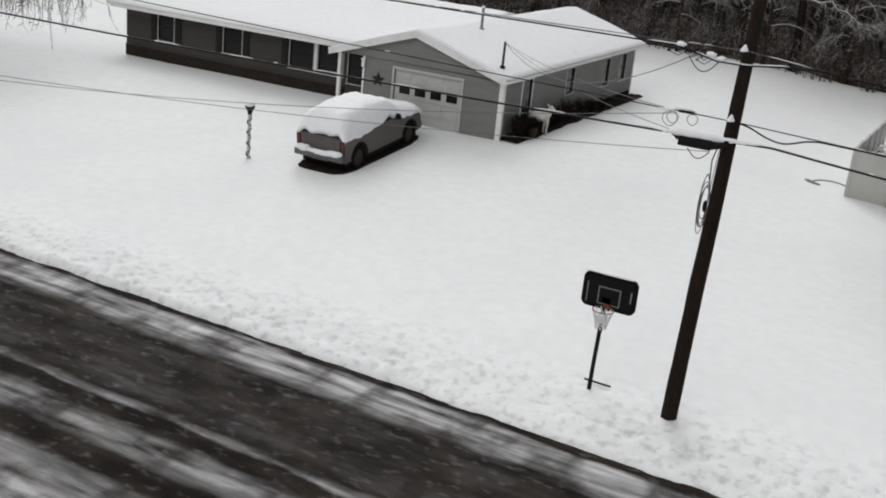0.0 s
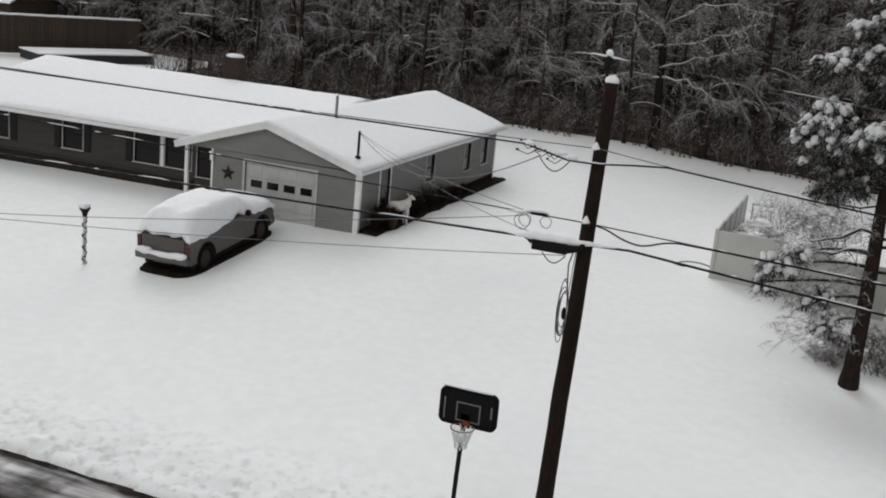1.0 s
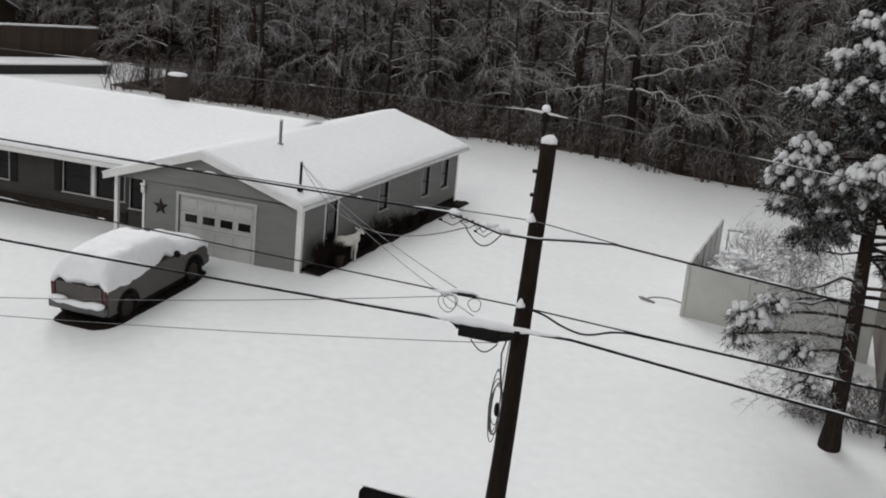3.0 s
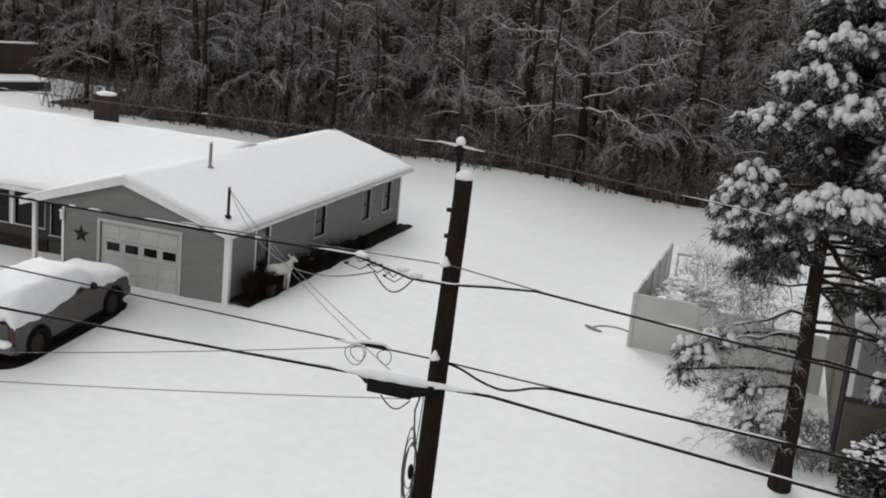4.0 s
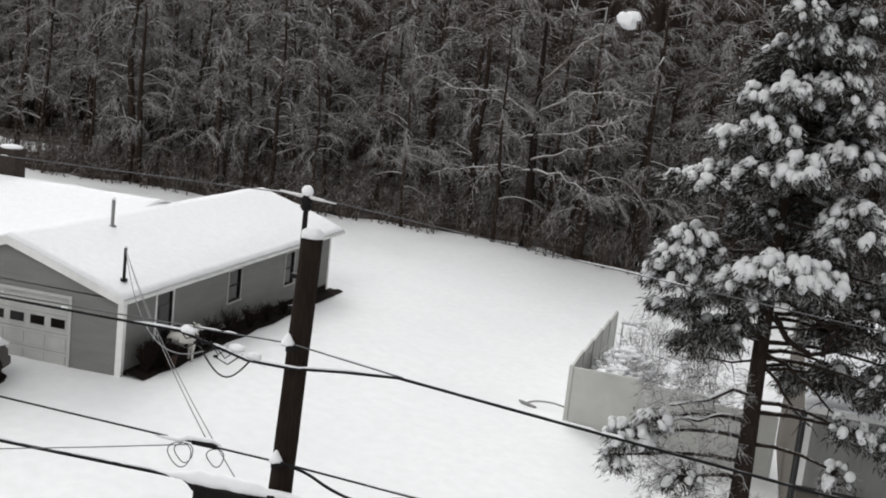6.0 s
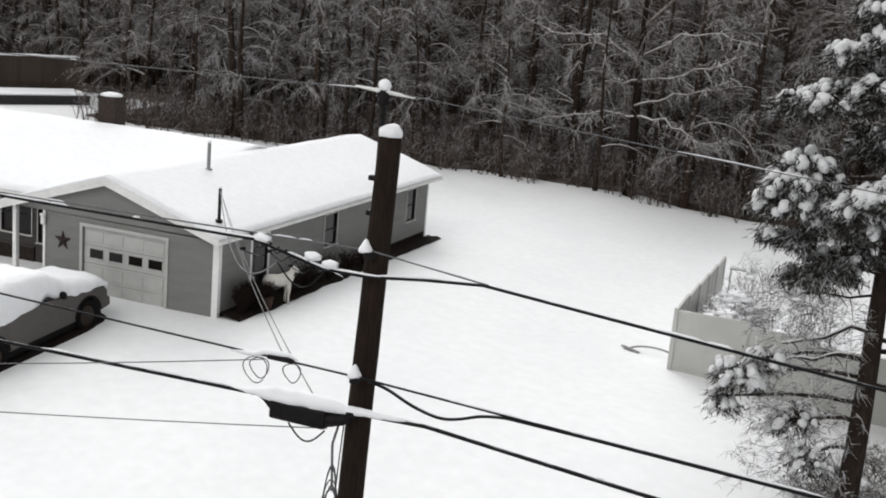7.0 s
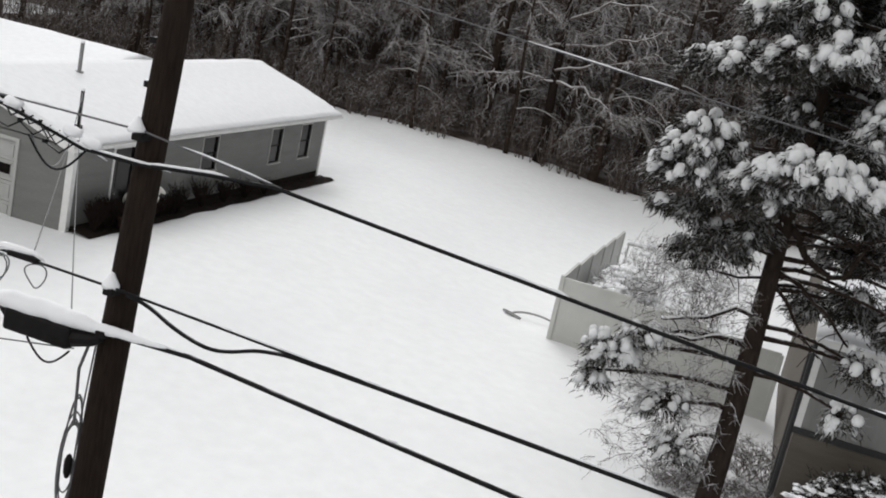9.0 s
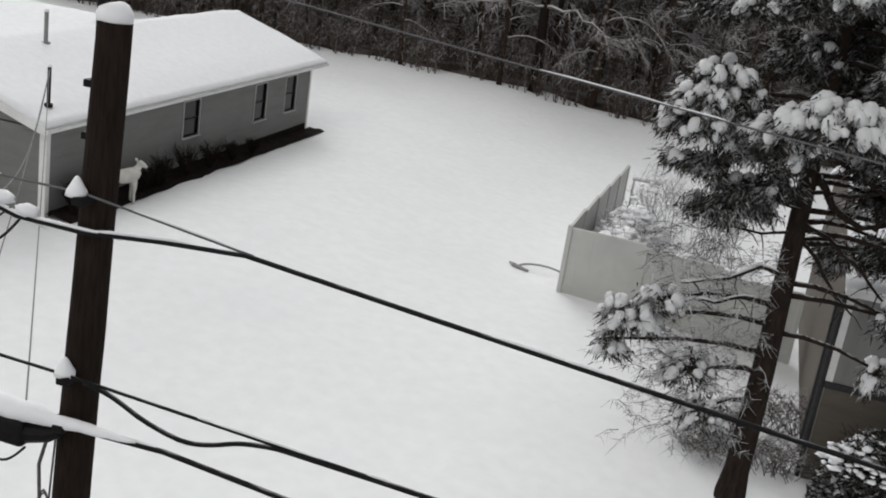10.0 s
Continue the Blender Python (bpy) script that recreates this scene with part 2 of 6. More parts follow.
ICO1, ICO2, ICO3 = unit_ico(1), unit_ico(2), unit_ico(3)


class Shape:
    """Gathers vertices and faces of one part."""

    def __init__(self):
        self.v, self.f = [], []

    def add(self, vs, fs):
        k = len(self.v)
        self.v.extend(tuple(float(c) for c in p) for p in vs)
        self.f.extend(tuple(i + k for i in q) for q in fs)
        return self

    def box(self, a, b, cut=0.0):
        """A box from corner a to corner b, with its edges cut by a bevel."""
        bm = bmesh.new()
        bmesh.ops.create_cube(bm, size=1)
        for w in bm.verts:
            w.co = Vector([a[i] + (w.co[i] + 0.5) * (b[i] - a[i]) for i in range(3)])
        if cut:
            bmesh.ops.bevel(bm, geom=bm.edges[:], offset=cut, segments=2, affect="EDGES", profile=0.6)
        bm.verts.index_update()
        self.add([w.co for w in bm.verts], [[w.index for w in q.verts] for q in bm.faces])
        bm.free()
        return self

    def tube(self, pts, radii, sides=6, cap=True):
        pts = [Vector(p) for p in pts]
        rings, vs, fs = len(pts), [], []
        up = Vector((0.31, 0.17, 0.93))
        for i, p in enumerate(pts):
            d = (pts[min(i + 1, rings - 1)] - pts[max(i - 1, 0)]).normalized()
            s = d.cross(up)
            if s.length < 0.05:
                s = d.cross(Vector((1, 0, 0)))
            s.normalize()
            w = s.cross(d)
            r = radii[i] if isinstance(radii, (list, tuple)) else radii
            vs += [p + (s * math.cos(2 * math.pi * k / sides) + w * math.sin(2 * math.pi * k / sides)) * r for k in range(sides)]
        for i in range(rings - 1):
            for k in range(sides):
                k2 = (k + 1) % sides
                fs.append((i * sides + k, i * sides + k2, (i + 1) * sides + k2, (i + 1) * sides + k))
        if cap:
            fs.append(tuple(range(sides))[::-1])
            fs.append(tuple((rings - 1) * sides + k for k in range(sides)))
        return self.add(vs, fs)

    def blob(self, c, r, rough=0.25, ico=None, seed=0.0, freq=1.6):
        vs, fs = ico or ICO2
        r = (r, r, r) if isinstance(r, (int, float)) else r
        out = []
        for p in vs:
            q = Vector(p)
            k = 1 + rough * noise.noise(q * freq + Vector((seed, seed * 1.7, -seed)))
            out.append((c[0] + q.x * r[0] * k, c[1] + q.y * r[1] * k, c[2] + q.z * r[2] * k))
        return self.add(out, fs)

    def prism(self, profile, axis, a, b):
        """A closed profile in the plane across axis (0: yz, 1: xz), drawn out from a to b."""
        k = len(profile)
        put = (lambda t, p: (t, p[0], p[1])) if axis == 0 else (lambda t, p: (p[0], t, p[1]))
        vs = [put(a, p) for p in profile] + [put(b, p) for p in profile]
        fs = [tuple(range(k)), tuple(range(2 * k - 1, k - 1, -1))]
        fs += [(i, i + k, (i + 1) % k + k, (i + 1) % k) for i in range(k)]
        return self.add(vs, fs)

    def mesh(self, name, material, smooth=False):
        weld = name == "wall"
        me = bpy.data.meshes.new(name)
        me.from_pydata(self.v, [], self.f)
        bm = bmesh.new()
        bm.from_mesh(me)
        if weld:
            bmesh.ops.remove_doubles(bm, verts=bm.verts, dist=1e-4)
        bmesh.ops.recalc_face_normals(bm, faces=bm.faces)
        bm.to_mesh(me)
        bm.free()
        me.materials.append(material)
        if smooth:
            me.polygons.foreach_set("use_smooth", [True] * len(me.polygons))
        me.update()
        return me


def part(name, sh, material, parent=None, label="", smooth=False):
    ob = new(name, sh.mesh(name, material, smooth))
    if parent:
        ob.parent = parent
    if label:
        tagged(ob, label)
    return ob


def thing(name, label, category, at=(0, 0, 0), group="", kind=""):
    ob = new(name)
    ob.matrix_basis = pose(*at)
    ob.empty_display_size = 0.2
    return tagged(ob, label, category, group, kind)


def smooth01(a, b, x):
    t = min(1.0, max(0.0, (x - a) / (b - a)))
    return t * t * (3 - 2 * t)


ROAD_FAR, ROAD_NEAR, ROAD_Z = -16.3, -23.9, -1.58


def ground_z(x, y):
    z = -1.32 * min(1.0, max(0.0, -(y + 0.8) / 13.8)) if y < 0 else -0.013 * min(y, 16)
    z += (-0.72 * smooth01(1.5, 11, x) - 0.45 * smooth01(11, 17, x)) * (1 - smooth01(-3, -13, y) if y < 0 else 1)
    if y < -14.4:
        z -= 0.25 * smooth01(-14.4, -16.4, y)
    if y < ROAD_NEAR:
        z += 0.15 * smooth01(ROAD_NEAR, ROAD_NEAR - 2, y)
    return z


# ---- ground and road ----
def build_ground():
    def steps(stops):
        out = []
        for a, b, d in stops:
            out += list(np.arange(a, b, d))
        return out + [stops[-1][1]]
    xs = steps(((-600, -100, 50), (-100, -30, 5), (-30, -9, 0.5), (-9, 15, 0.14), (15, 30, 0.5), (30, 100, 5), (100, 600, 50)))
    ys = steps(((-500, -60, 40), (-60, -28, 4), (-28, -23, 0.25), (-23, -17.2, 1.2), (-17.2, -13.5, 0.14), (-13.5, 40, 0.45), (40, 100, 5), (100, 600, 50)))
    vs, fs = [], []
    for y in ys:
        for x in xs:
            z = ground_z(x, y)
            if abs(x) < 31 and y < 41:
                z += 0.05 * noise.noise(Vector((x * 0.25, y * 0.25, 0))) + 0.012 * noise.noise(Vector((x * 1.3, y * 1.3, 4)))
                # ploughed bank with lumps beside the road
                bank = smooth01(-13.6, -15.2, y) * (1 - smooth01(-16.0, -16.5, y)) + smooth01(-26.5, -24.9, y) * (1 - smooth01(-24.6, -24.1, y)) * 0.8
                if bank > 0:
                    z += bank * (0.07 + 0.07 * abs(noise.noise(Vector((x * 1.9, y * 2.3, 9)))) + 0.045 * noise.noise(Vector((x * 4.5, y * 5.5, 2))) + 0.06 * noise.noise(Vector((x * 8, y * 9, 4))))
                # hollow by the truck's wheels
                z -= 0.05 * math.exp(-((x + 3.3) ** 2 / 1.6 + (y + 3.85) ** 2 / 6))
            edge = 0.10 * noise.noise(Vector((x * 0.8, 3.1, 0))) + 0.05 * noise.noise(Vector((x * 3.1, 1.1, 0))) - 0.036 * (x - 4)
            cut = smooth01(ROAD_FAR + edge + 0.02, ROAD_FAR + edge - 0.3, y) * smooth01(ROAD_NEAR + edge - 0.5, ROAD_NEAR + edge + 0.2, y)
            z += (ROAD_Z - 0.25 - z) * cut
            vs.append((x, y, z))
    w = len(xs)
    for j in range(len(ys) - 1):
        for i in range(w - 1):
            fs.append((j * w + i, j * w + i + 1, (j + 1) * w + i + 1, (j + 1) * w + i))
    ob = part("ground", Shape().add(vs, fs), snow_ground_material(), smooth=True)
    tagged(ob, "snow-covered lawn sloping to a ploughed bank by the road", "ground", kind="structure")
    # road strip, slightly cambered
    sh = Shape()
    rx = np.linspace(-300, 300, 240)
    ry = np.linspace(-0.6, 8.2, 16)
    sh.add([(x, y, 0.05 * (1 - ((y - 3.8) / 4.4) ** 2)) for y in ry for x in rx],
           [(j * 240 + i, j * 240 + i + 1, (j + 1) * 240 + i + 1, (j + 1) * 240 + i) for j in range(15) for i in range(239)])
    road = part("road", sh, road_material(), smooth=True)
    road.matrix_basis = pose(4, ROAD_NEAR, ROAD_Z - 0.05, 0, 0, -2.0)
    tagged(road, "dark wet asphalt road streaked with slush", "road", kind="structure")


build_ground()

# ---- the house ----
EAVE, RIDGE = 2.20, 3.36
WX0, WX1, WRX = -7.22, 0.12, -3.57      # eaves and ridge of the garage wing
GX0, GX1, WING_BACK = -5.76, 0.0, 14.7
MY0, MX0, MRY, MY1 = 1.75, -18.95, 7.9, 13.95


def gable_roof(parent, axis, lo, mid, hi, a, b, RIDGE):
    """Roof slab with white fascia, and the thick snow that lies on it."""
    t = 0.10
    deck = Shape().prism([(lo, EAVE - t), (mid, RIDGE - t), (hi, EAVE - t), (hi, EAVE), (mid, RIDGE), (lo, EAVE)], axis, a, b)
    part("roof", deck, M_TRIM, parent, "white painted fascia and roof edge")
    # snow blanket as a fine grid over both slopes
    n_u, n_w = 28, 60
    vs, fs = [], []
    for layer in (0, 1):
        for j in range(n_w + 1):
            w = a + (b - a) * j / n_w
            for i in range(n_u + 1):
                u = lo - 0.03 + (hi - lo + 0.06) * i / n_u
                z = EAVE + (RIDGE - EAVE) * (1 - abs(u - mid) / ((mid - lo) if u < mid else (hi - mid)))
                if layer:
                    d = min(i, n_u - i) / n_u * (hi - lo)
                    e = min(j, n_w - j) / n_w * (b - a)
                    z += 0.03 + 0.075 * smooth01(0, 0.9, d) * (0.5 + 0.5 * smooth01(0, 0.4, e)) + 0.03 * noise.noise(Vector((u * 0.6, w * 0.6, 1)))
                    z += 0.02 * noise.noise(Vector((u * 2.4, w * 2.4, 6)))
                else:
                    z += 0.004
                uu = u + (0.03 * noise.noise(Vector((w * 1.5, 2, 0))) if i in (0, n_u) else 0)
                vs.append((w, uu, z) if axis == 0 else (uu, w, z))
    row, lay = n_u + 1, (n_u + 1) * (n_w + 1)
    for j in range(n_w):
        for i in range(n_u):
            q = (j * row + i, j * row + i + 1, (j + 1) * row + i + 1, (j + 1) * row + i)
            fs += [tuple(k + lay for k in q), q[::-1]]
    for j in range(n_w):
        for i in (0, n_u):
            fs.append((j * row + i, (j + 1) * row + i, (j + 1) * row + i + lay, j * row + i + lay))
    for i in range(n_u):
        for j in (0, n_w):
            fs.append((j * row + i, j * row + i + 1, j * row + i + 1 + lay, j * row + i + lay))
    part("roof_snow", Shape().add(vs, fs), M_CAP, parent, "thick smooth snow on the roof", smooth=True)


def wall_with_holes(axis, at, thick, a, b, z0, z1, holes):
    """A straight wall pierced by openings (a, b, z0, z1). axis 0: it runs along x at y=at; 1: along y at x=at."""
    sh = Shape()
    cuts = sorted({a, b, *[h[0] for h in holes], *[h[1] for h in holes]})
    for p, q in zip(cuts, cuts[1:]):
        spans, z = [], z0
        for h in sorted(h for h in holes if h[0] <= p + 1e-6 and h[1] >= q - 1e-6):
            if h[2] > z:
                spans.append((z, h[2]))
            z = h[3]
        if z < z1:
            spans.append((z, z1))
        for s, e in spans:
            if axis == 0:
                sh.box((p, at, s), (q, at + thick, e))
            else:
                sh.box((at - thick, p, s), (at, q, e))
    return sh


def window(parent, axis, at, a, b, z0, z1, out, bars=1, name="window", mullion=False):
    """A sash window in a wall. out: +1/-1, the side of the wall's face on which the trim stands proud."""
    w = new(name)
    w.parent = parent
    w.matrix_basis = Matrix.Identity(4)
    f = 0.032

    def bx(sh, p, q, s, e, d0, d1):
        lo, hi = sorted((at + out * d0, at + out * d1))
        return sh.box((p, lo, s), (q, hi, e), 0.008) if axis == 0 else sh.box((lo, p, s), (hi, q, e), 0.008)
    fr = Shape()
    bx(fr, a - f, a, z0 - f, z1 + f, -0.06, 0.035)
    bx(fr, b, b + f, z0 - f, z1 + f, -0.06, 0.035)
    bx(fr, a, b, z1, z1 + f, -0.06, 0.035)
    part("window_frame", fr, M_SASH, w, "off-white window frame")
    sl = Shape()
    bx(sl, a - f - 0.03, b + f + 0.03, z0 - f - 0.01, z0, -0.06, 0.07)
    part("window_sill", sl, M_SASH, w)
    mid = (z0 + z1) / 2
    ra = Shape()
    bx(ra, a, b, mid - 0.02, mid + 0.02, -0.05, -0.015)
    part("meeting_rail", ra, M_SHUTTER, w)
    for s, e in ((z0, mid - 0.02), (mid + 0.02, z1)):
        g = Shape()
        bx(g, a, b, s, e, -0.07, -0.045)
        part("pane", g, M_GLASS, w)
    return w


def shutter(parent, a, b, z0, z1, at):
    sh = Shape().box((a, at - 0.035, z0), (b, at - 0.004, z1), 0.006)
    z = z0 + 0.06
    while z < z1 - 0.06:
        sh.box((a + 0.03, at - 0.045, z), (b - 0.03, at - 0.03, z + 0.035))
        z += 0.06
    part("shutter", sh, M_SHUTTER, parent, "black louvred shutter")


def build_house():
    h = thing("house", "grey single-storey ranch house with attached garage under snow", "house")
    # garage front wall with its door opening, and the gable above it
    door = (-4.42, -1.66, -0.4, 1.86)
    part("wall", wall_with_holes(0, 0.0, 0.15, GX0, GX1, -1.0, 2.12, [door]), M_SIDING, h, "grey-green clapboard siding")
    k = (RIDGE - EAVE) / (WRX - WX0)
    g = Shape().prism([(WX0 + 0.2, 2.12), (WX1 - 0.14, 2.12), (WX1 - 0.14, EAVE - 0.15 + 0.1 * k), (WRX, RIDGE - 0.145), (WX0 + 0.2, EAVE - 0.15 + 0.2 * k)], 1, 0.0, 0.14)
    part("gable", g, M_SIDING, h, "grey-green gable")
    # long side wall with its windows and a side door
    holes = [(1.68, 2.56, -0.35, 1.96), (6.05, 6.92, 0.92, 1.94), (10.42, 11.22, 0.76, 1.92), (12.65, 13.48, 0.76, 1.94)]
    part("wall", wall_with_holes(1, GX1, 0.15, 0.15, WING_BACK - 0.15, -1.3, 2.12, holes), M_SIDING, h, "grey-green clapboard siding")
    part("wall", Shape().box((WX0 + 0.3, WING_BACK - 0.15, -1.0), (GX1, WING_BACK, 2.12)), M_SIDING, h)
    part("gable", Shape().prism([(WX0 + 0.3, 2.12), (GX1, 2.12), (WRX, RIDGE - 0.19)], 1, WING_BACK - 0.15, WING_BACK), M_SIDING, h)
    part("wall", Shape().box((GX0, 0.15, -1.0), (GX0 + 0.15, MY0, 2.12)), M_SIDING, h)
    for a, b, z0, z1 in holes[1:]:
        window(h, 1, GX1, a, b, z0, z1, 1)
    sd = part("door", Shape().box((-0.09, 1.68, -0.3), (-0.04, 2.56, 1.96), 0.006).box((-0.045, 1.9, 0.9), (-0.03, 2.45, 1.6), 0.004), M_GLASS, h, "dark glazed side door")
    part("door_handle", Shape().box((-0.04, 1.83, 0.72), (0.02, 1.88, 0.78), 0.01), M_PIPE, sd)
    part("trim", Shape().box((-0.05, 1.61, -0.3), (0.03, 1.68, 2.02), 0.005).box((-0.05, 2.56, -0.3), (0.03, 2.63, 2.02), 0.005).box((-0.05, 1.68, 1.96), (0.03, 2.56, 2.02), 0.005), M_TRIM, h, "white side door casing")
    # white corner boards
    part("corner_board", Shape().box((-0.16, -0.03, -0.6), (0.03, -0.002, 2.12), 0.006).box((0.002, -0.002, -0.6), (0.03, 0.12, 2.12), 0.006), M_TRIM, h, "white corner board")
    part("corner_board", Shape().box((GX0 - 0.03, -0.03, -0.6), (GX0 + 0.05, -0.002, 2.12), 0.006), M_TRIM, h, "white corner board")
    part("corner_board", Shape().box((0.002, WING_BACK - 0.12, -1.2), (0.03, WING_BACK, 2.12), 0.006), M_TRIM, h, "white corner board")
    # foundation strip
    part("foundation", Shape().box((-0.02, 0.0, -1.3), (0.012, WING_BACK, 0.12)), M_SOIL, h, "dark foundation wall")
    # garage door: casing, four stacked panels, a row of lights
    part("door_casing", Shape().box((-4.51, -0.035, -0.4), (-4.42, 0.0, 1.95), 0.006).box((-1.66, -0.035, -0.4), (-1.57, 0.0, 1.95), 0.006).box((-4.42, -0.035, 1.86), (-1.66, 0.0, 1.95), 0.006), M_DOOR, h, "pale door casing")
    gd = part("garage_door", Shape().box((-4.42, 0.09, -0.4), (-1.66, 0.12, 1.86)), M_DOOR, h, "pale grey sectional garage door with four lights")
    for i in range(4):
        z0 = -0.2 + i * 0.515
        p = Shape().box((-4.41, 0.05, z0), (-1.67, 0.09, z0 + 0.505), 0.01)
        if i != 2:
            for c in range(4):
                x0 = -4.33 + c * 0.67
                p.box((x0, 0.035, z0 + 0.09), (x0 + 0.57, 0.052, z0 + 0.42), 0.012)
        part("panel", p, M_DOOR, gd)
    for c in range(4):
        x0 = -4.20 + c * 0.652
        part("window_light", Shape().box((x0, 0.034, 0.99), (x0 + 0.44, 0.048, 1.25), 0.006), M_GLASS, gd)
        for zf in (0.96, 1.25):
            part("light_frame", Shape().box((x0 - 0.03, 0.028, zf), (x0 + 0.47, 0.05, zf + 0.03)), M_DOOR, gd)
    # porch header and post at the gable's open end
    part("porch_post", Shape().box((-6.92, 0.02, -0.5), (-6.79, 0.15, 2.12), 0.01), M_TRIM, h, "white porch post")
    # main front wall with its windows and shutters
    wins = [(-17.15, -16.3, 0.86, 2.0), (-13.65, -12.7, 0.86, 2.0), (-10.3, -9.15, 0.80, 2.0), (-8.92, -7.75, 0.80, 2.0), (-7.5, -6.25, 0.62, 1.95)]
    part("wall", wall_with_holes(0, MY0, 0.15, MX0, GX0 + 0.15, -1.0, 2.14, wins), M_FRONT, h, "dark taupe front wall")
    for a, b, z0, z1 in wins:
        window(h, 0, MY0, a, b, z0, z1, -1)
    for x0, z0, z1 in ((-17.55, 0.82, 2.02), (-16.2, 0.82, 2.02), (-14.05, 0.82, 2.02), (-12.62, 0.82, 2.02), (-10.70, 0.76, 2.02)):
        shutter(h, x0, x0 + 0.30, z0, z1, MY0)
    part("veneer", Shape().box((MX0, MY0 - 0.06, -1.0), (-7.62, MY0 - 0.003, 0.42), 0.01), M_VENEER, h, "dark brown masonry below the sills")
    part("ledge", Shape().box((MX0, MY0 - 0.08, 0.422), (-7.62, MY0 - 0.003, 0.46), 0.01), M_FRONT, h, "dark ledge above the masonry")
    part("mullion", Shape().box((-9.10, MY0 - 0.05, 0.76), (-8.97, MY0 - 0.003, 2.1), 0.008), M_TRIM, h, "white post between the front windows")
    part("wall", Shape().box((MX0, MY0 + 0.15, -1.0), (MX0 + 0.15, MY1, 2.14)), M_SIDING, h)
    part("gable", Shape().prism([(MY0 + 0.15, 2.12), (MY1, 2.12), (MRY, RIDGE - 0.2)], 0, MX0, MX0 + 0.15), M_SIDING, h)
    part("wall", Shape().box((MX0, MY1 - 0.15, -1.0), (WX0 + 0.3, MY1, 2.14)), M_SIDING, h)
    gable_roof(h, 1, WX0, WRX, WX1, -0.22, WING_BACK + 1.08, RIDGE)
    gable_roof(h, 0, MY0 - 0.5, MRY, MY1 + 0.45, MX0 - 0.7, WRX, 3.52)
    # rake boards on the gable end
    part("rake_board", Shape().prism([(WX0, EAVE - 0.102), (WRX, RIDGE - 0.102), (WX1, EAVE - 0.102), (WX1, EAVE - 0.22), (WRX, RIDGE - 0.23), (WX0, EAVE - 0.22)], 1, -0.20, -0.16), M_TRIM, h, "white rake board")
    part("soffit", Shape().prism([(WX0, EAVE - 0.11), (WRX, RIDGE - 0.11), (WX1, EAVE - 0.11), (WX1, EAVE - 0.14), (WRX, RIDGE - 0.14), (WX0, EAVE - 0.14)], 1, -0.158, -0.004), M_TRIM, h)
    part("gutter", Shape().box((WX1 + 0.002, -0.2, EAVE - 0.15), (WX1 + 0.07, WING_BACK + 1.06, EAVE - 0.06), 0.02), M_TRIM, h, "white eaves gutter")
    part("gutter", Shape().box((MX0 - 0.4, MY0 - 0.6, EAVE - 0.17), (WX0 + 0.1, MY0 - 0.48, EAVE - 0.04), 0.02), M_TRIM, h, "white eaves gutter")
    # chimney with a snow cap
    ch = Shape().box((-10.62, 8.35, 2.8), (-9.86, 8.95, 4.38), 0.015).box((-10.65, 8.32, 4.38), (-9.83, 8.98, 4.5), 0.015)
    c = part("chimney", ch, M_BRICK, h, "dark brick chimney")
    part("snow_cap", Shape().blob((-10.24, 8.65, 4.53), (0.42, 0.34, 0.12), 0.12, ICO3), M_CAP, c, "snow cap", True)
    # roof pipes
    for x, y, z0, z1, r, nm, mt in ((-2.91, 3.83, 3.15, 4.08, 0.055, "vent_pipe", M_PIPE), (-0.44, 0.63, 2.40, 3.40, 0.045, "service_mast", M_BLACK)):
        p = part(nm, Shape().tube([(x, y, z0 - 0.1), (x, y, z1)], r, 10).tube([(x, y, z0 + 0.06), (x, y, z0 + 0.14)], r * 2.2, 10), mt, h, "grey vent pipe" if nm == "vent_pipe" else "black service mast")
        part("snow_cap", Shape().blob((x, y, z1 + 0.02), (r * 1.3, r * 1.3, r), 0.1), M_CAP, p, "", True)
    # barn star
    pts = [(0.30 * (1 if i % 2 == 0 else 0.42) * math.sin(i * math.pi / 5), 0.30 * (1 if i % 2 == 0 else 0.42) * math.cos(i * math.pi / 5)) for i in range(10)]
    vs = [(-5.10 + px, -0.012, 1.34 + pz) for px, pz in pts] + [(-5.10, -0.09, 1.34), (-5.10, -0.004, 1.34)]
    fs = [(i, (i + 1) % 10, 10) for i in range(10)] + [((i + 1) % 10, i, 11) for i in range(10)]
    star = part("barn_star", Shape().add(vs, fs), M_STAR)
    tagged(star, "dark red metal barn star on the garage wall", "wall decoration")
    lamp = Shape().box((-5.80, -0.12, 1.72), (-5.68, -0.032, 1.98), 0.02).blob((-5.74, -0.09, 2.0), (0.1, 0.08, 0.05), 0.1)
    tagged(part("porch_lamp", lamp, M_TRIM), "small white lamp by the garage corner", "lamp")


build_house()


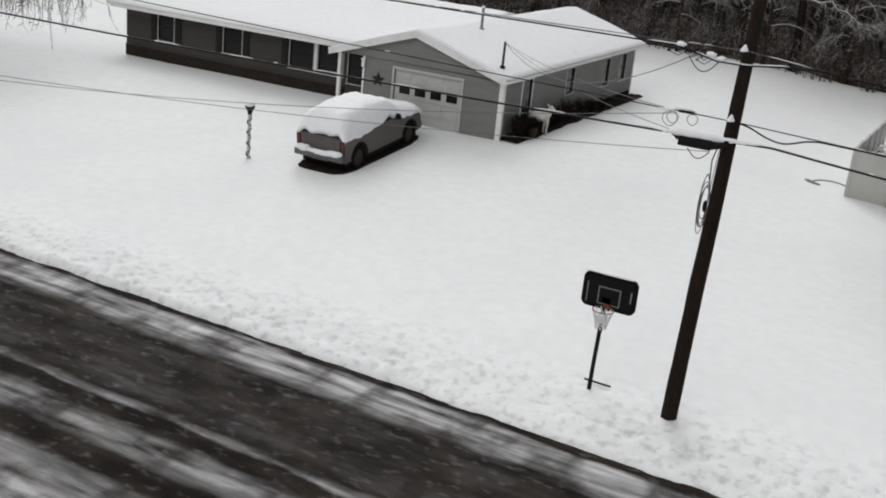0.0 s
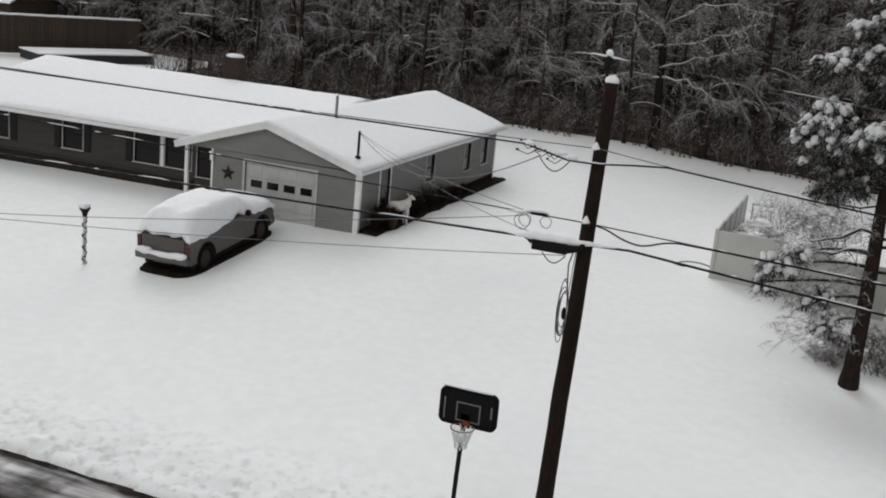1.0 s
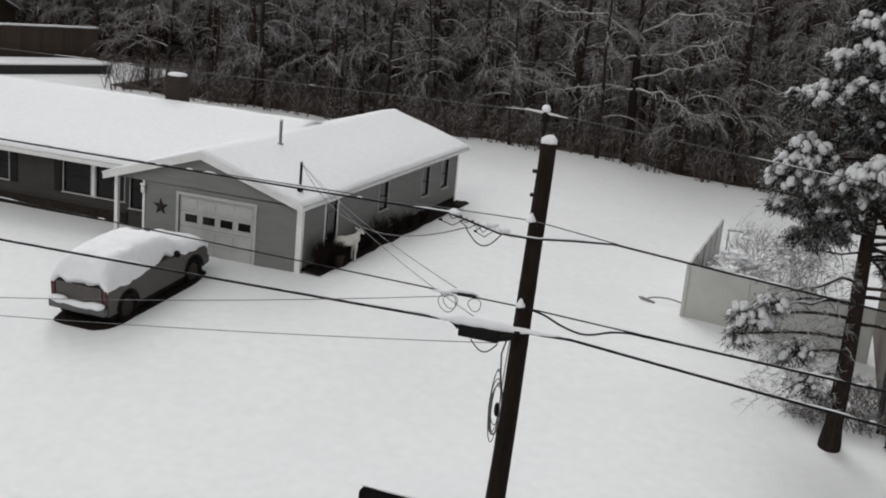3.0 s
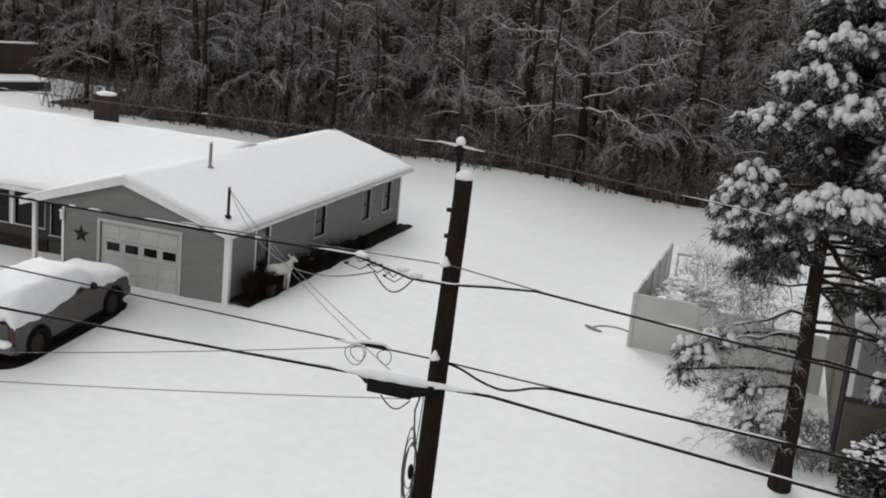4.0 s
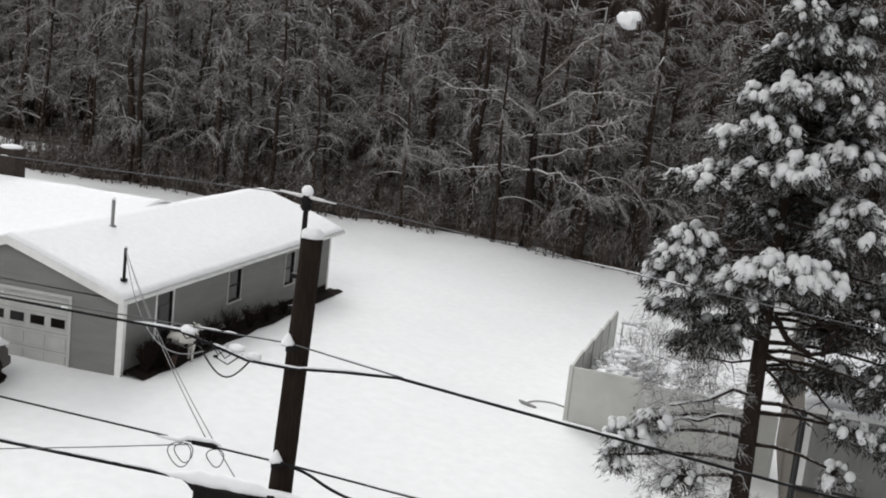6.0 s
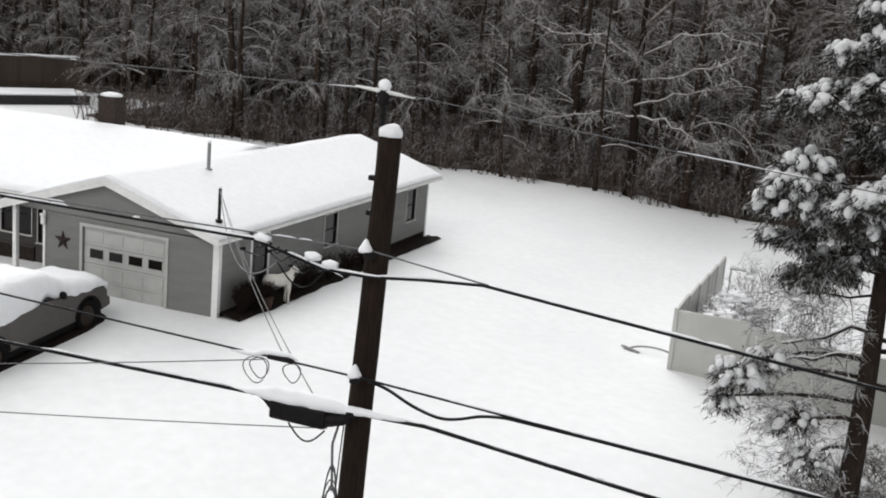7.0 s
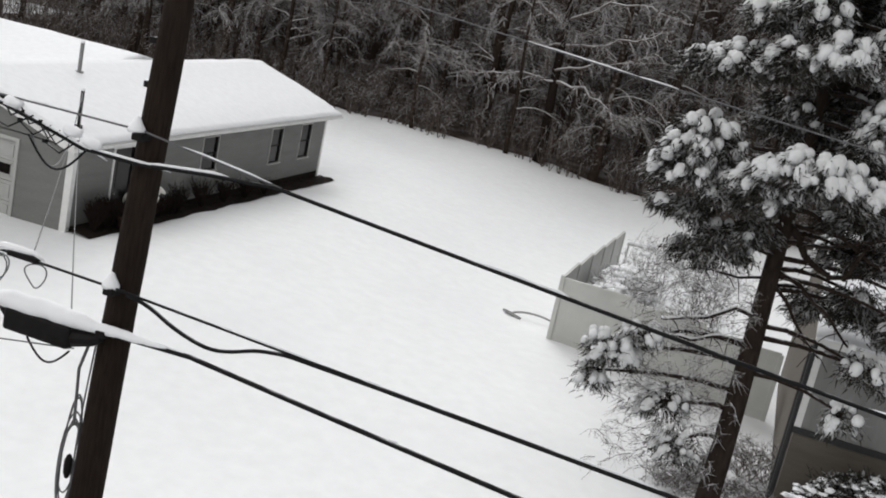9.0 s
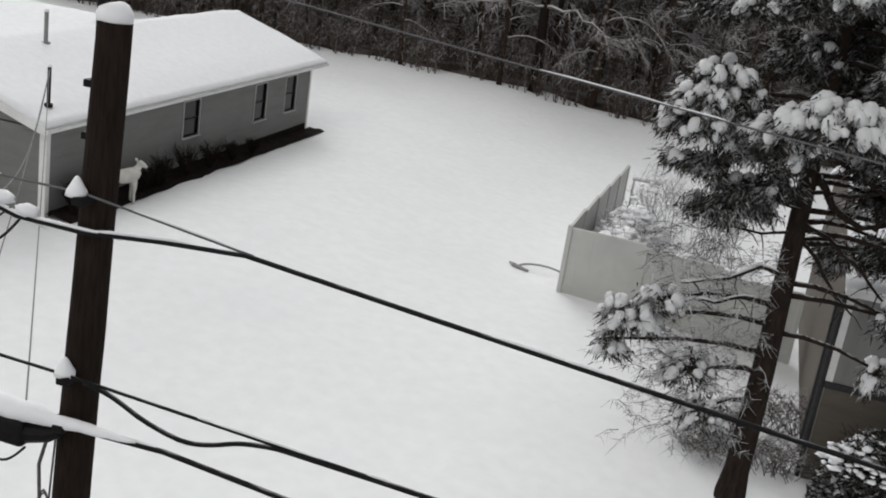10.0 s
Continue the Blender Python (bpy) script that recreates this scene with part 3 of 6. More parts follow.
# ---- bed along the side wall, with what stands in it ----
def build_bed():
    vs, fs = [], []
    n = 70
    for j in range(n + 1):
        y = -0.02 + 15.05 * j / n
        w = 0.72 - 0.14 * smooth01(2, 14, y) + 0.12 * noise.noise(Vector((0, y * 0.9, 0)))
        for i in range(7):
            x = 0.014 + w * i / 6
            vs.append((x, y, ground_z(x, y) + (0.10 + 0.06 * noise.noise(Vector((x * 3, y * 3, 0)))) * (1 - 0.75 * smooth01(4, 6, i))))
    fs = [(j * 7 + i, j * 7 + i + 1, (j + 1) * 7 + i + 1, (j + 1) * 7 + i) for j in range(n) for i in range(6)]
    tagged(part("flower_bed", Shape().add(vs, fs), M_SOIL, smooth=True), "bare dark mulch bed under the eaves", "flower bed", kind="structure")
    rng = random.Random(5)
    for y, hgt, spread in ((0.5, 0.8, 0.3), (1.0, 0.85, 0.35), (1.6, 0.7, 0.35), (3.3, 0.6, 0.3), (3.9, 0.6, 0.3), (4.3, 0.85, 0.35), (5.6, 0.9, 0.45), (6.9, 0.8, 0.4), (8.3, 0.6, 0.4), (9.6, 0.5, 0.3)):
        sh = Shape()
        z = ground_z(0.5, y) + 0.05
        for _ in range(260 if y < 2 else 95):
            a, t = rng.uniform(0, 6.28), rng.uniform(0.2, 1.0)
            e = Vector((0.48 + math.cos(a) * spread * t, y + math.sin(a) * spread * 1.3 * t, z + hgt * rng.uniform(0.6, 1.0)))
            b = Vector((0.48, y, z))
            m = b.lerp(e, 0.5) + Vector((rng.uniform(-.06, .06), rng.uniform(-.06, .06), 0.05))
            sh.tube([b, m, e], [0.010, 0.008, 0.004], 3, False)
            for _ in range(3):
                f = m.lerp(e, rng.uniform(0.2, 1))
                sh.tube([f, f + Vector((rng.uniform(-.12, .12), rng.uniform(-.12, .12), rng.uniform(0, .14)))], [0.006, 0.003], 3, False)
        tagged(part("dry_shrub", sh, M_DRY), "leafless brown shrub in the bare bed", "shrub", "shrubs along the wall")
    # white lawn figure of a grazing animal: one plain mesh
    d = Shape()
    z = ground_z(0.55, 2.45) + 0.07
    fx, fy = 0.55, 0.835

    def at(u, v, w):
        """Along the figure, across it, and up."""
        return Vector((0.55 + u * fx + v * fy, 2.25 + u * fy - v * fx, z + w))
    d.tube([at(-0.44, 0, 0.66), at(-0.36, 0, 0.68), at(-0.18, 0, 0.66), at(0.05, 0, 0.64), at(0.25, 0, 0.67), at(0.38, 0, 0.72), at(0.46, 0, 0.78)], [0.05, 0.15, 0.185, 0.18, 0.19, 0.16, 0.09], 12)
    d.tube([at(0.30, 0, 0.72), at(0.42, 0, 0.84), at(0.48, 0, 0.92)], [0.14, 0.09, 0.075], 9)
    d.tube([at(0.41, 0, 0.94), at(0.49, 0, 0.96), at(0.58, 0, 0.91), at(0.67, 0, 0.85)], [0.05, 0.085, 0.06, 0.03], 9)
    for v in (-1, 1):
        d.tube([at(0.45, v * 0.06, 0.99), at(0.42, v * 0.12, 1.04), at(0.41, v * 0.14, 1.07)], [0.025, 0.035, 0.01], 6)
        for u, lean in ((-0.34, -0.05), (0.30, 0.03)):
            d.tube([at(u, v * 0.09, 0.66), at(u + lean, v * 0.10, 0.36), at(u + lean * 0.3, v * 0.10, 0.18), at(u + lean * 0.5, v * 0.10, -0.06)], [0.085, 0.05, 0.036, 0.038], 8)
    tagged(part("lawn_statue", d, M_STATUE, smooth=True), "white weathered deer lawn figure beside the bed", "statue")
    pz = ground_z(0.6, 1.5) + 0.02
    pot = part("planter", Shape().tube([(0.62, 1.55, pz), (0.62, 1.55, pz + 0.3), (0.62, 1.55, pz + 0.34), (0.62, 1.55, pz + 0.36)], [0.14, 0.19, 0.21, 0.20], 14), M_CLAY)
    tagged(pot, "brown clay planter in the bare bed", "planter")


build_bed()


# ---- truck in the drive ----
def build_truck():
    gz = ground_z(-3.3, -3.85) - 0.03
    t = thing("suv", "grey sport utility vehicle buried under snow in the drive", "car", (-3.75, -3.22, gz))
    t.matrix_basis = pose(-3.30, -3.85, gz - 0.13, 5.0, 0, 0) @ Matrix.Diagonal((0.97, 1.02, 1.10, 1.0))
    W = 0.95

    def loft(sections, name, material, label=""):
        """Cross-sections along the length: (y, half width, z bottom, z top, crown)."""
        vs, fs = [], []
        prof = ((-1, 0), (-1.0, 0.35), (-0.985, 0.75), (-0.93, 0.96), (-0.6, 1.0), (0, 1.02), (0.6, 1.0), (0.93, 0.96), (0.985, 0.75), (1.0, 0.35), (1, 0))
        for y, w, z0, z1 in sections:
            vs += [(px * w, y, z0 + pz * (z1 - z0)) for px, pz in prof]
        k = len(prof)
        for j in range(len(sections) - 1):
            for i in range(k):
                fs.append((j * k + i, j * k + (i + 1) % k, (j + 1) * k + (i + 1) % k, (j + 1) * k + i))
        fs += [tuple(range(k))[::-1], tuple((len(sections) - 1) * k + i for i in range(k))]
        return part(name, Shape().add(vs, fs), material, t, label, True)

    body = Shape()
    # lower body as a side profile with wheel arches, with a tumblehome across
    prof = [(-2.42, 0.42), (-2.42, 1.10), (-2.34, 1.13), (0.75, 1.12), (1.15, 1.06), (2.25, 0.98), (2.36, 0.85), (2.38, 0.45)]
    for cy in (1.62, -1.58):
        prof += [(cy + 0.47 * math.cos(a), 0.42 + 0.44 * math.sin(a)) for a in np.linspace(0, math.pi, 9)]
    k = len(prof)
    vs = []
    for x, s in ((-W, 0.0), (-W + 0.04, 0.03), (W - 0.04, 0.03), (W, 0.0)):
        vs += [(x, y, z + (s if z > 0.9 else 0)) for y, z in prof]
    fs = [tuple(range(k)), tuple(range(4 * k - 1, 3 * k - 1, -1))]
    for r in range(3):
        fs += [(r * k + i, r * k + (i + 1) % k, (r + 1) * k + (i + 1) % k, (r + 1) * k + i) for i in range(k)]
    body.add(vs, fs)
    part("body", body, M_PAINT, t, "grey painted body")
    part("underbody", Shape().box((-0.86, -2.2, 0.22), (0.86, 2.2, 0.5)), M_BLACK, t)
    loft([(-2.30, 0.82, 1.0, 1.14), (-2.1, 0.80, 1.0, 1.42), (-1.9, 0.76, 1.0, 1.58), (0.1, 0.76, 1.0, 1.60), (0.4, 0.76, 1.0, 1.52), (1.0, 0.84, 1.0, 1.06)], "cabin", M_PAINT)
    for sx in (-1, 1):
        x0 = sx * 0.875
        part("side_window", Shape().box((min(x0, x0 + sx * 0.02), -0.15, 1.14), (max(x0, x0 + sx * 0.02), 0.62, 1.38), 0.006), M_GLASS, t, "dark side glass")
        part("side_mirror", Shape().blob((sx * 1.03, 0.66, 1.2), (0.12, 0.07, 0.10), 0.1), M_BLACK, t, "black wing mirror", True)
        part("tail_lamp", Shape().box((sx * 0.86 - 0.07, -2.465, 0.74), (sx * 0.86 + 0.07, -2.39, 1.08), 0.02), M_LAMP, t, "dark red tail lamp")
        part("head_lamp", Shape().box((sx * 0.72 - 0.16, 2.32, 0.70), (sx * 0.72 + 0.16, 2.42, 0.86), 0.02), M_CHROME, t)
        for cy in (1.62, -1.58):
            c = Vector((sx * 0.845, cy, 0.40))
            tube = Shape()
            n = 22
            prof_w = ((-0.12, 0.32), (-0.12, 0.38), (-0.08, 0.405), (0.08, 0.405), (0.12, 0.38), (0.12, 0.32), (0.05, 0.24), (-0.05, 0.24))
            vs = [(c.x + px, c.y + r * math.cos(a), c.z + r * math.sin(a)) for a in np.linspace(0, 2 * math.pi, n, False) for px, r in prof_w]
            m = len(prof_w)
            fs = [(i * m + j, i * m + (j + 1) % m, ((i + 1) % n) * m + (j + 1) % m, ((i + 1) % n) * m + j) for i in range(n) for j in range(m)]
            wh = part("wheel", Shape().tube([(c.x - sx * 0.04, c.y, c.z), (c.x + sx * 0.07, c.y, c.z), (c.x + sx * 0.09, c.y, c.z)], [0.25, 0.25, 0.06], 16), M_RIM, t, "dull alloy wheel")
            part("tyre", tube.add(vs, fs), M_TYRE, wh, "black tyre", True)
            ar = Shape()
            ang = np.linspace(0.05, math.pi - 0.05, 12)
            ar.tube([(sx * 0.955, cy + 0.48 * math.cos(a), 0.43 + 0.45 * math.sin(a)) for a in ang], 0.025, 6)
            part("wheel_arch_trim", ar, M_BLACK, t, "", True)
    part("rear_bumper", Shape().box((-0.93, -2.60, 0.46), (0.93, -2.40, 0.66), 0.04).box((-0.3, -2.5, 0.40), (0.3, -2.4, 0.48), 0.02), M_CHROME, t, "steel rear bumper")
    part("front_bumper", Shape().box((-0.93, 2.36, 0.44), (0.93, 2.50, 0.66), 0.04), M_PAINT, t)
    part("tailgate", Shape().box((-0.76, -2.46, 0.66), (0.76, -2.415, 1.13), 0.02).box((-0.12, -2.48, 0.98), (0.12, -2.455, 1.04), 0.01), M_PAINT, t, "grey tailgate with handle")
    # snow blanket over roof, rear glass, sides and bonnet
    n_u, n_w = 22, 52
    vs, fs = [], []
    for layer in (0, 1):
        for j in range(n_w + 1):
            y = -2.44 + 4.86 * j / n_w
            top = np.interp(y, (-2.44, -2.30, -2.0, -1.7, -1.0, 0.0, 0.45, 1.1, 1.4, 2.2, 2.42), (1.34, 1.60, 1.76, 1.82, 1.84, 1.83, 1.76, 1.42, 1.34, 1.26, 1.02))
            hang = np.interp(y, (-2.44, -2.2, -1.5, -0.8, -0.3, 0.2, 0.8, 1.2, 2.42), (1.10, 1.12, 1.10, 1.14, 1.24, 1.40, 1.24, 1.10, 1.04))
            hang += 0.09 * noise.noise(Vector((y * 2.2, 5, 0))) + 0.03 * noise.noise(Vector((y * 7, 5, 0)))
            for i in range(n_u + 1):
                s = -1 + 2 * i / n_u
                w = W + 0.02
                if y < -2.3:
                    z_drop = 0.14 * noise.noise(Vector((s * 2.6, 2.0, 7.0))) + 0.05 * noise.noise(Vector((s * 8, 2.0, 3.0)))
                else:
                    z_drop = 0.0
                x = w * (abs(s) ** 0.62) * (1 if s >= 0 else -1)
                z = hang + (top - hang) * max(0.0, 1 - abs(s) ** 4.5) ** 0.8 + z_drop
                if layer == 0:
                    z -= 0.16
                    x *= 0.94
                else:
                    z += 0.045 * noise.noise(Vector((x * 2.2, y * 2.2, 3))) + 0.02 * noise.noise(Vector((x * 6, y * 6, 1)))
                vs.append((x, y, z))
    row, lay = n_u + 1, (n_u + 1) * (n_w + 1)
    for j in range(n_w):
        for i in range(n_u):
            q = (j * row + i, j * row + i + 1, (j + 1) * row + i + 1, (j + 1) * row + i)
            fs += [tuple(m + lay for m in q), q[::-1]]
        for i in (0, n_u):
            fs.append((j * row + i, (j + 1) * row + i, (j + 1) * row + i + lay, j * row + i + lay))
    for i in range(n_u):
        for j in (0, n_w):
            fs.append((j * row + i, j * row + i + 1, j * row + i + 1 + lay, j * row + i + lay))
    # dark patch: bare ground and the vehicle's shade painted as one colour
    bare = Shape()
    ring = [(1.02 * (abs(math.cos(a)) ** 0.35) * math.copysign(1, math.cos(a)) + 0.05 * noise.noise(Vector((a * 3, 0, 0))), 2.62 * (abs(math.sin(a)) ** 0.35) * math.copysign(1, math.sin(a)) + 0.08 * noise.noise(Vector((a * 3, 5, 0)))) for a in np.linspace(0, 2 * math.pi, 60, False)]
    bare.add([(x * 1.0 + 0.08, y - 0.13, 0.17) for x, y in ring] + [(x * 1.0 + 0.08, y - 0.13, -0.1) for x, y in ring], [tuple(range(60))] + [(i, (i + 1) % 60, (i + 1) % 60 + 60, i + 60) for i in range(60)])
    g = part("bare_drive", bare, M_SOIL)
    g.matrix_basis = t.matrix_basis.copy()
    tagged(g, "bare dark ground under the vehicle with its shade painted in", "ground", kind="structure")
    part("snow_blanket", Shape().add(vs, fs), M_CAP, t, "deep snow over roof, glass and bonnet", True)
    part("bumper_snow", Shape().blob((0, -2.52, 0.66), (0.84, 0.13, 0.07), 0.4, ICO3).blob((-0.62, -2.52, 0.70), (0.32, 0.14, 0.10), 0.3, ICO3).blob((0.60, -2.52, 0.69), (0.34, 0.14, 0.09), 0.3, ICO3), M_CAP, t, "snow lying on the bumper", True)


build_truck()


# ---- yard post ----
def build_post():
    x, y = -5.72, -6.92
    z = ground_z(x, y) - 0.05
    t = thing("yard_post", "slim wrapped yard post with a snow-topped lantern head", "post", (x, y, z))
    part("post", Shape().tube([(0, 0, -0.2), (0, 0, 1.55)], 0.055, 10), M_LACE, t, "pale lattice-wrapped post")
    for turn in (1, -1):
        pts = [(0.062 * math.cos(turn * a + 1), 0.062 * math.sin(turn * a + 1), 0.05 + 1.42 * a / 26.0 + 0.02 * math.sin(a * 2.3)) for a in np.linspace(0, 26, 120)]
        part("wrapping", Shape().tube(pts, [0.015 + 0.008 * math.sin(i * 0.7) for i in range(120)], 5), M_BLACK, t, "dark spiral cord")
    part("lantern", Shape().tube([(0, 0, 1.5), (0, 0, 1.62), (0, 0, 1.76), (0, 0, 1.80)], [0.06, 0.09, 0.17, 0.16], 8), M_BLACK, t, "dark flared lantern")
    part("snow_cap", Shape().blob((0, 0, 1.83), (0.19, 0.19, 0.09), 0.3), M_CAP, t, "", True)


build_post()


# ---- basketball hoop by the road ----
def build_hoop():
    x, y = 9.06, -14.66
    z = ground_z(x, y)
    t = thing("basketball_hoop", "portable basketball hoop with a black backboard in the snow bank", "basketball hoop", (x, y, z))
    B = Vector((0.14, 0.0, 2.30))
    w, h = 0.56, 0.35
    part("pole", Shape().tube([(0, 0, -0.4), (0.02, 0.02, 0.8), (0.06, 0.02, 1.95)], 0.045, 10), M_BLACK, t, "black steel pole")
    def rounded(w, h, r):
        out = []
        for cx, cz, a0 in ((w - r, h - r, 0), (-w + r, h - r, 90), (-w + r, -h + r, 180), (w - r, -h + r, 270)):
            out += [(B.x + cx + r * math.cos(radians(a0 + k * 15)), B.z + cz + r * math.sin(radians(a0 + k * 15))) for k in range(7)]
        return out
    bb = part("backboard", Shape().prism(rounded(w, h, 0.12), 1, -0.02, 0.02), M_BLACK, t, "black rounded backboard")
    o, i2 = rounded(w + 0.015, h + 0.015, 0.13), rounded(w - 0.055, h - 0.05, 0.07)
    k = len(o)
    fr = [(x, y, z) for y in (-0.045, 0.03) for ring in (o, i2) for x, z in ring]
    fs = []
    for q in range(k):
        p = (q + 1) % k
        fs += [(q, p, k + p, k + q), (2 * k + q, 3 * k + q, 3 * k + p, 2 * k + p), (q, 2 * k + q, 2 * k + p, p), (k + q, k + p, 3 * k + p, 3 * k + q)]
    part("frame", Shape().add(fr, fs), M_TYRE, bb, "thick rounded black frame")
    sq = Shape()
    for a, b, c, d in ((-0.24, 0.24, 0.08, 0.105), (-0.24, -0.215, -0.25, 0.08), (0.215, 0.24, -0.25, 0.08), (-0.24, 0.24, -0.275, -0.25)):
        sq.box((B.x + a, -0.026, B.z + c), (B.x + b, -0.0205, B.z + d))
    part("target_square", sq, M_PIPE, bb, "thin grey target square")
    for a, b, c, d in ((-w + 0.07, -w + 0.10, -h + 0.06, 0.15), (w - 0.12, w - 0.09, -0.12, 0.12)):
        part("wear_mark", Shape().box((B.x + a, -0.0245, B.z + c), (B.x + b, -0.0205, B.z + d)), M_PIPE, bb)
    ring = Shape()
    ring.tube([(B.x + 0.22 * math.cos(a), -0.28 + 0.22 * math.sin(a), B.z - 0.29) for a in np.linspace(0, 2 * math.pi, 25)], 0.010, 6, False)
    ring.box((B.x - 0.06, -0.09, B.z - 0.33), (B.x + 0.06, -0.02, B.z - 0.24), 0.01)
    r = part("rim", ring, M_RED, t, "dark metal rim")
    net = Shape()
    for i in range(12):
        for s in (1, -1):
            a0, a1 = i * math.pi / 6, (i + s) * math.pi / 6
            p = [(B.x + q * math.cos(a), -0.28 + q * math.sin(a), B.z - 0.3 - d) for q, a, d in ((0.215, a0, 0), (0.17, (a0 + a1) / 2, 0.14), (0.13, a1, 0.27), (0.11, a0 + (a1 - a0) * 1.5, 0.40))]
            net.tube(p, 0.008, 4, False)
    part("net", net, M_NET, r, "white string net")
    part("net_snow", Shape().blob((B.x, -0.28, B.z - 0.46), (0.13, 0.13, 0.11), 0.3), M_CAP, r, "snow caught in the net", True)
    part("brace", Shape().tube([(0.06, 0.03, 1.6), (0.08, 0.06, 2.1)], 0.03, 6).box((-0.02, -0.02, 1.9), (0.2, 0.1, 2.2), 0.02), M_BLACK, t)
    part("base_bar", Shape().tube([(-0.22, 0.33, 0.14), (0.38, 0.30, 0.14)], 0.022, 8), M_BLACK, t, "low axle bar above the snow")
    part("snow_cap", Shape().blob((B.x, 0, B.z + h + 0.02), (w * 0.96, 0.03, 0.025), 0.3, ICO3), M_CAP, t, "", True)


build_hoop()

# ---- utility pole, its fittings and the lines ----
POLE_A, POLE_B = Vector((10.85, -14.85, -1.40)), Vector((11.10, -14.62, 7.30))


def on_pole(z):
    return POLE_A.lerp(POLE_B, (z - POLE_A.z) / (POLE_B.z - POLE_A.z))


def wire(name, pts, r, material, label, sides=6, snow_bits=0, seed=0):
    w = part(name, Shape().tube(pts, r, sides), material, smooth=True)
    tagged(w, label, "overhead cable", "overhead lines")
    if snow_bits:
        rng = random.Random(seed)
        P = [Vector(p) for p in pts]
        sh = Shape()
        for _ in range(snow_bits):
            i = rng.randrange(len(P) - 1)
            c, d = P[i].lerp(P[i + 1], rng.random()), (P[i + 1] - P[i]).normalized()
            if not -12 < c.x < 34:
                continue
            ln = rng.choice((0.05, 0.08, 0.14, 0.25, 0.4))
            sh.tube([c - d * ln + Vector((0, 0, r * 0.7)), c - d * ln * 0.5 + Vector((0, 0, r * 1.4)), c + d * ln * 0.5 + Vector((0, 0, r * 1.5)), c + d * ln + Vector((0, 0, r * 0.7))], [0.003, min(r * 0.8, 0.012), min(r * 0.8, 0.012), 0.003], 6)
        tagged(part("snow_strip", sh, M_CAP, w, "snow clinging along the line", True), kind="stuff")
    return w


def span(p, q, sag, n=40):
    p, q = Vector(p), Vector(q)
    return [p.lerp(q, i / n) - Vector((0, 0, 4 * sag * (i / n) * (1 - i / n))) for i in range(n + 1)]


def build_pole():
    t = thing("utility_pole", "dark weathered wooden utility pole in the snow bank", "utility pole")
    n = 24
    pts, rad = [], []
    for i in range(n + 1):
        p = POLE_A.lerp(POLE_B, i / n) - (Vector((0, 0, 0.6)) if i == 0 else Vector((0, 0, 0)))
        pts.append(p + Vector((0.012 * noise.noise(p * 0.8), 0.012 * noise.noise(p * 0.8 + Vector((5, 0, 0))), 0)))
        rad.append(0.165 - 0.05 * i / n + 0.004 * noise.noise(p * 3))
    part("shaft", Shape().tube(pts, rad, 14), M_POLE, t, "cracked dark brown timber shaft", True)
    part("snow_cap", Shape().blob(POLE_B + Vector((0, 0, 0.03)), (0.118, 0.118, 0.10), 0.15, ICO3, 2.0), M_CAP, t, "rounded snow cap", True)
    # ridge pin with insulator and tie
    m0, m1 = POLE_B + Vector((-0.10, -0.02, -0.9)), POLE_B + Vector((-0.09, -0.02, 0.40))
    part("ridge_pin", Shape().tube([m0, m1], 0.028, 8), M_BLACK, t, "dark steel ridge pin")
    ins = part("insulator", Shape().tube([m1 + Vector((0, 0, z)) for z in (-0.12, -0.08, -0.05, 0.0, 0.03, 0.06)], [0.04, 0.07, 0.05, 0.075, 0.05, 0.045], 12), M_BLACK, t, "dark ribbed insulator", True)
    part("insulator_snow", Shape().blob(m1 + Vector((0, 0, 0.085)), (0.065, 0.065, 0.065), 0.15, ICO2, 3.0), M_CAP, ins, "snow knob", True)
    part("tie_rod", Shape().tube([m1 + Vector((-0.30, -0.02, 0.055)), m1 + Vector((0, -0.02, 0.03)), m1 + Vector((0.32, 0.02, 0.0))], [0.012, 0.024, 0.012], 6), M_TRIM, t, "pale snowy line tie")
    for dz in (-0.45, -0.8):
        part("bolt", Shape().box(tuple(POLE_B + Vector((-0.19, -0.04, dz))), tuple(POLE_B + Vector((-0.09, 0.04, dz + 0.05))), 0.006), M_BLACK, t)
    # rack with snow bump for the neutral, brackets for the lower lines
    for z, dx in ((6.15, -0.05), (4.87, -0.02), (4.51, 0.0)):
        c = on_pole(z)
        br = part("bracket", Shape().box((c.x - 0.045, c.y - 0.25, c.z - 0.035), (c.x + 0.045, c.y - 0.1, c.z + 0.03), 0.012), M_BLACK, t, "dark line bracket")
        if z > 4.8:
            part("bracket_snow", Shape().tube([(c.x + dx, c.y - 0.18, c.z + h) for h in (0.02, 0.05, 0.09, 0.13, 0.15)], [0.075, 0.07, 0.045, 0.025, 0.008], 10), M_CAP, br, "snow bump", True)
    part("ground_lead", Shape().tube([on_pole(z) + Vector((-0.14 + 0.01 * math.sin(z * 3), -0.05, 0)) for z in np.linspace(-1.2, 4.5, 24)], 0.008, 5), M_DROP, t)
    # bundle of slack wire hanging on the shaft
    rng = random.Random(3)
    for i in range(6):
        co = Shape()
        c = on_pole(3.25) + Vector((-0.19 - 0.012 * i, -0.06 + 0.02 * i, rng.uniform(-0.08, 0.08)))
        rx, rz = rng.uniform(0.05, 0.10), rng.uniform(0.3, 0.62)
        co.tube([c + Vector((rx * math.sin(a), 0.03 * math.cos(a), rz * math.cos(a))) for a in np.linspace(0, 2 * math.pi, 20)], 0.008, 4, False)
        part("wire_loop", co, M_DROP, t, "loop of slack grey wire")
    co = Shape()
